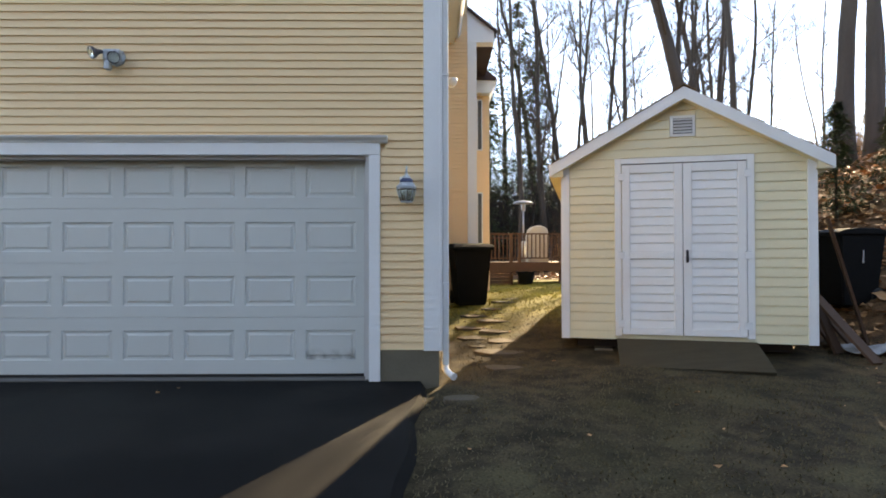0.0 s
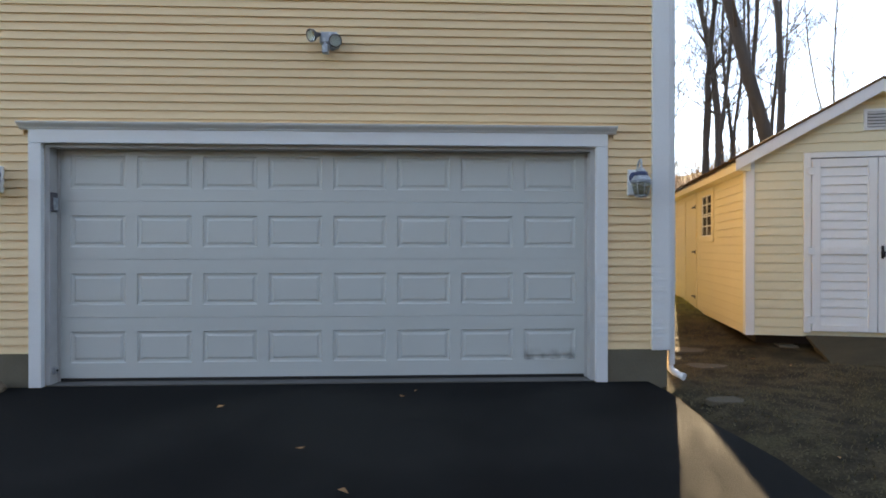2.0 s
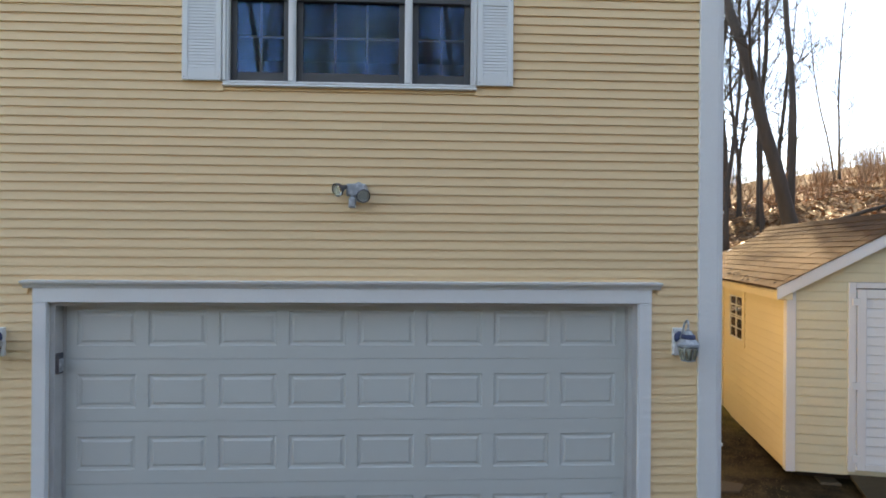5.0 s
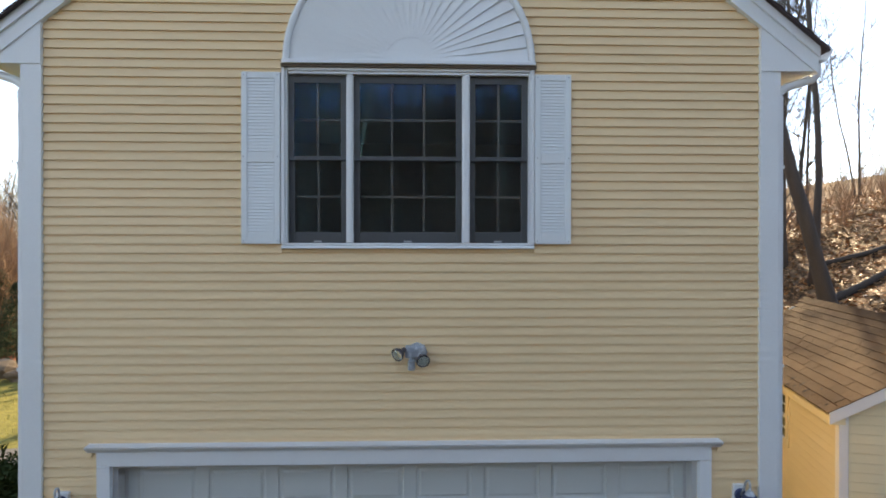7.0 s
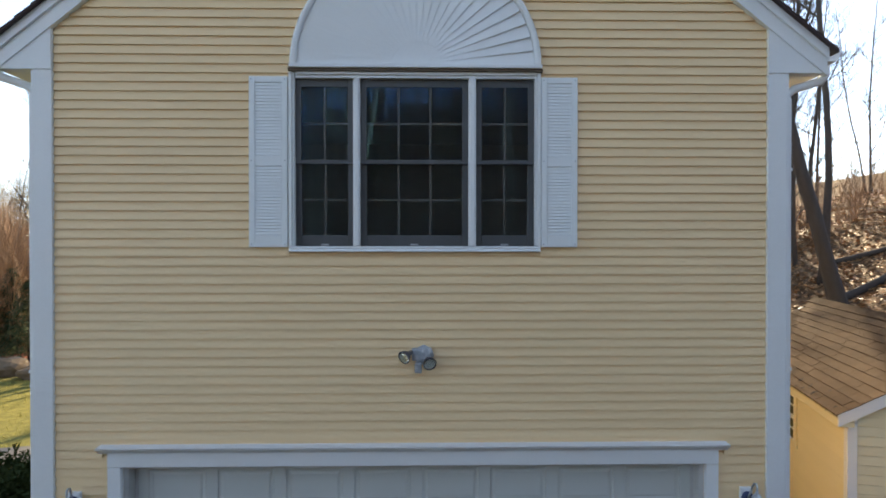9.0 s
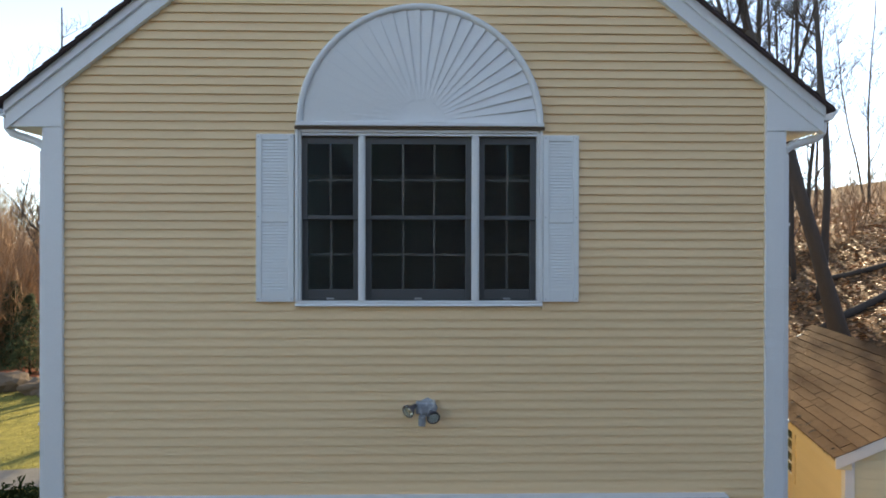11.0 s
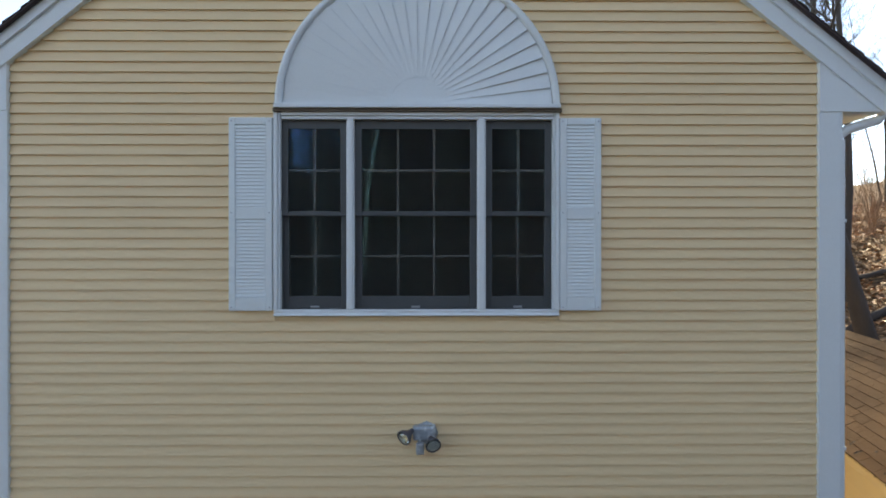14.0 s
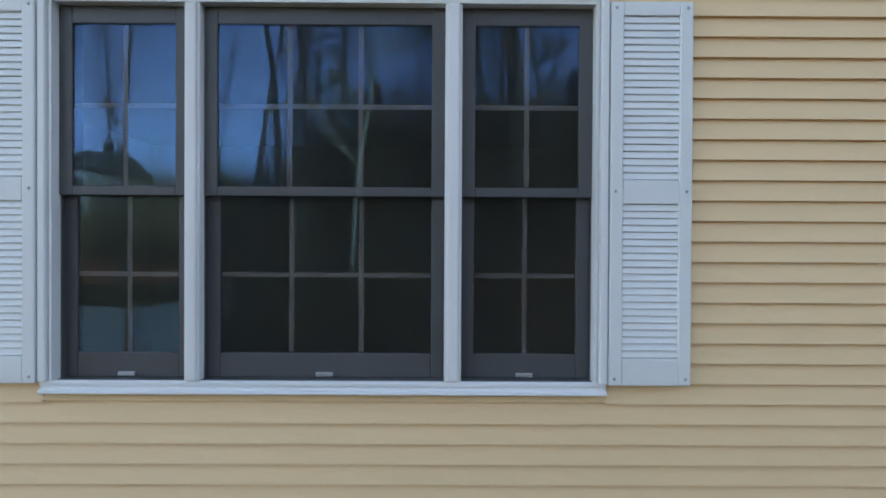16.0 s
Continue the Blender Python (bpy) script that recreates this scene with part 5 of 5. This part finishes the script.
wheelie_bin(3.68, 5.25, 8, "black plastic wheeled rubbish bin with closed lid", False)
wheelie_bin(8.42, 2.05, -82, "black wheeled bin standing sideways behind leaning planks", True, 0.88)


def deck():
    d = thing("rear_deck", "brown stained wooden deck with a baluster railing", "deck", pose(4.5, 11.4, 0))
    z = 1.0
    for k in range(26):
        part("deck_board", box(-0.3, 3.4, 0.01 + k * 0.14, 0.01 + k * 0.14 + 0.133, z - 0.03, z, 0.0), DECKWOOD, d)
    part("rim_joist", box(-0.3, 3.4, -0.03, 0.01, z - 0.26, z - 0.002), DECKWOOD, d)
    part("side_joist", box(3.4, 3.44, -0.03, 3.65, z - 0.26, z - 0.002), DECKWOOD, d)
    for x in (-0.25, 0.75, 1.0, 2.2, 3.36):
        part("post", box(x - 0.045, x + 0.045, 0.0, 0.09, 0.0, z + 0.85), DECKWOOD, d)
    for k in range(5):
        part("skirt_board", box(-0.3, 0.75, -0.055, -0.031, 0.28 + 0.1 * k, 0.37 + 0.1 * k), DECKWOOD, d)
    part("step", box(0.75, 1.5, -0.38, -0.035, z - 0.36, z - 0.32), DECKWOOD, d)
    part("rail", box(-0.3, 3.44, -0.01, 0.10, z + 0.81, z + 0.85), DECKWOOD, d)
    part("rail", box(-0.3, 3.44, 0.03, 0.06, z + 0.10, z + 0.14), DECKWOOD, d)
    for k in range(30):
        x = -0.2 + k * 0.12
        part("baluster", box(x - 0.016, x + 0.016, 0.03, 0.062, z + 0.14, z + 0.81), DECKWOOD, d)
    part("rail", box(-0.3, 3.4, 3.55, 3.65, z + 0.80, z + 0.85), DECKWOOD, d)
    for k in range(26):
        part("baluster", box(-0.2 + k * 0.14, -0.165 + k * 0.14, 3.58, 3.61, z, z + 0.80), DECKWOOD, d)
    g = thing("covered_grill", "barbecue grill under a beige fitted cover", "grill", pose(6.15, 12.2, z) @ Matrix.Diagonal((1, 1, 0.92, 1)))
    part("cover", prism([(-0.30, 0.02), (0.30, 0.02), (0.32, 0.85), (0.26, 1.10), (0.10, 1.20), (-0.10, 1.20), (-0.26, 1.08), (-0.32, 0.85)], "y", -0.3, 0.3, bevel=0.04), COVER, g)
    part("hem", box(-0.32, 0.32, -0.32, 0.32, 0.0, 0.03, 0.01), COVER, g)
    h = thing("patio_heater", "tall metal patio heater with a round reflector hood", "patio heater", pose(5.85, 13.0, z) @ Matrix.Diagonal((0.8, 0.8, 0.88, 1)))
    part("base", lathe([(0.23, 0), (0.23, 0.65), (0.20, 0.72), (0.05, 0.74)], (0, 0, 0), sides=16), METAL_GREY, h)
    part("pole", tube([(0, 0, 0.7), (0, 0, 1.9)], 0.035, 10), METAL_GREY, h)
    part("burner", lathe([(0.06, 1.85), (0.09, 1.9), (0.09, 2.1), (0.05, 2.14)], (0, 0, 0), sides=14), METAL_GREY, h)
    part("hood", lathe([(0.42, 2.12), (0.43, 2.13), (0.30, 2.19), (0.1, 2.23), (0.01, 2.24)], (0, 0, 0), sides=24), METAL_GREY, h)


deck()


def shed_clutter():
    rnd = random.Random(3)
    spots = [((7.42, 0.75), (7.18, 1.35), 1.55, 0.13), ((7.62, 0.55), (7.2, 1.5), 1.15, 0.10), ((7.9, 0.95), (7.55, 1.1), 1.6, 0.09), ((7.5, 0.3), (7.2, 1.2), 1.0, 0.14),
             # the last two, wide ones are added to block a wedge of sun
             ((7.74, 1.25), (7.32, 1.75), 1.15, 0.2), ((7.80, 1.0), (7.36, 1.95), 1.25, 0.18), ((7.62, 1.05), (7.28, 1.6), 0.95, 0.2), ((7.62, 1.45), (7.36, 2.1), 1.3, 0.28), ((7.72, 1.75), (7.42, 2.5), 1.4, 0.26)]
    for (x0, y0), (x1, y1), z1, w in spots:
        a, b = Vector((x0, y0, ground_height(x0, y0))), Vector((x1, y1, z1))
        d = (b - a)
        m = Matrix.Translation(a) @ d.to_track_quat("X", "Z").to_matrix().to_4x4()
        o = part("leaning_board", box(0, d.length, -w / 2, w / 2, -0.015, 0.015, 0.003), PLANK, None, "reddish plank leaning beside the shed")
        o.matrix_basis = m
        tagged(o, category="board", group="boards by the shed")
    t = bmesh.new()
    g = {}
    for i in range(9):
        for j in range(6):
            x, y = 7.5 + i * 0.09, 0.55 + j * 0.07
            g[i, j] = t.verts.new((x + rnd.uniform(-0.02, 0.02), y + rnd.uniform(-0.02, 0.02), ground_height(x, y) + 0.02 + rnd.uniform(0, 0.05)))
    for i in range(8):
        for j in range(5):
            t.faces.new((g[i, j], g[i + 1, j], g[i + 1, j + 1], g[i, j + 1]))
    o = part("tarp", t, TARP, None, "crumpled pale grey tarp on the ground")
    o.modifiers.new("thick", "SOLIDIFY").thickness = 0.006
    tagged(o, category="tarp")


shed_clutter()


def boulder(name, x, y, r, seed, label):
    rnd = random.Random(seed)
    bm = bmesh.new()
    bmesh.ops.create_icosphere(bm, subdivisions=3, radius=1)
    for v in bm.verts:
        k = 1 + 0.35 * noise.noise(v.co * 1.3 + Vector((seed, 0, 0))) + 0.12 * noise.noise(v.co * 4)
        v.co = Vector((v.co.x * r * 1.3 * k, v.co.y * r * k, v.co.z * r * 0.75 * k))
    o = part(name, bm, ROCK, None, label)
    o.matrix_basis = pose(x, y, ground_height(x, y) + r * 0.25, 0, 0, rnd.uniform(0, 360))
    tagged(o, category="rock", group="lawn boulders")


boulder("boulder", -13.3, 15.0, 0.45, 3, "brown boulder at the edge of the lawn")
boulder("boulder", -14.5, 15.3, 0.6, 5, "large brown boulder at the edge of the lawn")
boulder("boulder", -12.6, 14.6, 0.3, 8, "small brown boulder at the edge of the lawn")
boulder("boulder", -15.8, 15.5, 0.5, 9, "brown boulder at the edge of the lawn")


def mulch_and_walk():
    verts, faces = [], []
    n = 40
    for i in range(n + 1):
        x = -26 + 18 * i / n
        for y in (17.4 + 0.5 * math.sin(i * 0.7), 20.4):
            verts.append((x, y, ground_height(x, y) + 0.05))
    for i in range(n):
        faces.append((2 * i, 2 * i + 2, 2 * i + 3, 2 * i + 1))
    raw("mulch_bed", verts, faces, MULCH, "strip of red bark mulch below the trees", "mulch bed", "structure")
    verts, faces = [], []
    for i in range(n + 1):
        x = -11 + 6.8 * i / n
        yc = 6.6 + 0.18 * (x + 7) ** 2 * 0.3
        for y in (yc - 0.55, yc + 0.55):
            verts.append((x, y, ground_height(x, y) + 0.05))
    for i in range(n):
        faces.append((2 * i, 2 * i + 2, 2 * i + 3, 2 * i + 1))
    for name, y0, y1, mat, label in (("mulch_bank", -29.8, -26.8, MULCH, "red mulch bank across the road"), ("far_road", -24.3, -19.6, TARP, "pale road curving past the far lawn")):
        vs, fs = [], []
        for i in range(n + 1):
            x = -34 + 26 * i / n
            for y in (y0, y1):
                yy = y + 0.012 * (x + 18) ** 2
                vs.append((x, yy, ground_height(x, yy) + 0.06))
        for i in range(n):
            fs.append((2 * i, 2 * i + 2, 2 * i + 3, 2 * i + 1))
        raw(name, vs, fs, mat, label, "road" if name == "far_road" else "mulch bed", "structure")
    raw("garden_walk", verts, faces, SLAB, "pale concrete walk across the lawn", "path", "structure")


mulch_and_walk()


def shrub(x, y, r, h, seed):
    rnd = random.Random(seed)
    t = thing("evergreen_shrub", "dark evergreen shrub beside the house wall", "shrub", pose(x, y, ground_height(x, y)), "foundation shrubs")
    stems = bmesh.new()
    verts, faces = [], []
    for _ in range(46):
        a = rnd.uniform(0, 2 * math.pi)
        w = Vector((math.cos(a) * rnd.uniform(0.1, 1) * r, math.sin(a) * rnd.uniform(0.1, 1) * r, h * rnd.uniform(0.5, 1)))
        tube([(0, 0, 0), tuple(w * 0.5 + Vector((0, 0, 0.1))), tuple(w)], [0.015, 0.01, 0.004], 4, bm=stems)
        for _ in range(260):
            f = rnd.uniform(0.2, 1.05)
            o = w * f + Vector((rnd.gauss(0, 0.08), rnd.gauss(0, 0.08), rnd.gauss(0, 0.08)))
            d = Vector((rnd.gauss(0, 1), rnd.gauss(0, 1), rnd.gauss(0.5, 1))).normalized()
            e = d.orthogonal().normalized() * 0.02
            k = len(verts)
            verts += [tuple(o - e), tuple(o + d * rnd.uniform(0.05, 0.11)), tuple(o + e)]
            faces.append((k, k + 1, k + 2))
    part("stems", stems, BARK, t)
    raw("foliage", verts, faces, SHRUB, parent=t)


shrub(-4.7, 1.9, 0.75, 1.15, 1)
shrub(-5.6, 2.9, 0.8, 1.1, 2)


def neighbour_house():
    n = thing("neighbour_house", "pale grey house across the road with a grey roof", "house", pose(-25.5, -42, ground_height(-25.5, -42), 0, 0, 12))
    part("wall", box(-1.7, 1.7, -3, 3, -0.5, 2.9), GREYSIDING, n)
    part("roof", prism([(-3.4, 2.8), (3.4, 2.8), (0, 4.6)], "x", -2.0, 2.0), GREYROOF, n)
    for x in (-0.9, 0.9):
        w = part("window", box(x - 0.55, x + 0.55, 3.0, 3.05, 1.0, 2.3), WHITE, n)
        part("pane", box(x - 0.45, x + 0.45, 3.03, 3.07, 1.1, 2.2), SASH, w)
    part("chimney", box(0.2, 0.7, -0.5, 0.1, 3.9, 5.1), ROCK, n)


neighbour_house()


def small_yard_things():
    o = part("planter", lathe([(0.16, 0), (0.2, 0.05), (0.24, 0.34), (0.26, 0.36), (0.22, 0.36), (0.2, 0.3)], (0, 0, 0), sides=18), BIN, None, "dark plastic planter standing before the deck")
    o.matrix_basis = pose(5.6, 10.9, ground_height(5.6, 10.9))
    tagged(o, category="planter")
    rnd = random.Random(6)
    verts, faces = [], []
    for _ in range(44):
        d = SW / 2 + 0.2 - abs(rnd.gauss(0, 0.12))
        x, y, z = SW / 2 - d, rnd.uniform(0.0, SLEN), SAPEX + 0.052 - SPITCH * d
        t, q = rnd.uniform(0, 6.28), rnd.uniform(0.02, 0.04)
        a, c = Vector((math.cos(t), math.sin(t), SPITCH * math.cos(t))) * q, Vector((-math.sin(t), math.cos(t), -SPITCH * math.sin(t))) * q * 0.6
        p = Vector((x, y, z))
        k = len(verts)
        verts += [tuple(p - a), tuple(p - c + Vector((0, 0, 0.012))), tuple(p + a), tuple(p + c + Vector((0, 0, 0.006)))]
        faces.append((k, k + 1, k + 2, k + 3))
    leaves = raw("roof_leaves", verts, faces, FELT, "dark wet leaves along the shed's eave", "fallen leaves", "stuff")
    leaves.matrix_basis = SHED
    for (x0, y0), (x1, y1), r in (((11.0, 11.2), (15.5, 12.4), 0.13), ((14.0, 15.5), (18.0, 14.2), 0.10), ((9.6, 12.6), (12.4, 15.4), 0.08)):
        pts = [(x0 + (x1 - x0) * f, y0 + (y1 - y0) * f, ground_height(x0 + (x1 - x0) * f, y0 + (y1 - y0) * f) + r * 0.8) for f in (0, 0.2, 0.4, 0.6, 0.8, 1)]
        o = part("fallen_log", tube(pts, [r * k for k in (1, 0.95, 0.9, 0.8, 0.7, 0.55)], 9), BARK, None, "dark fallen log lying on the leafy slope")
        tagged(o, category="log", group="fallen logs")
    boulder("kerb_stone", -2.78, -0.12, 0.09, 12, "small pale stone at the foot of the garage wall")


small_yard_things()
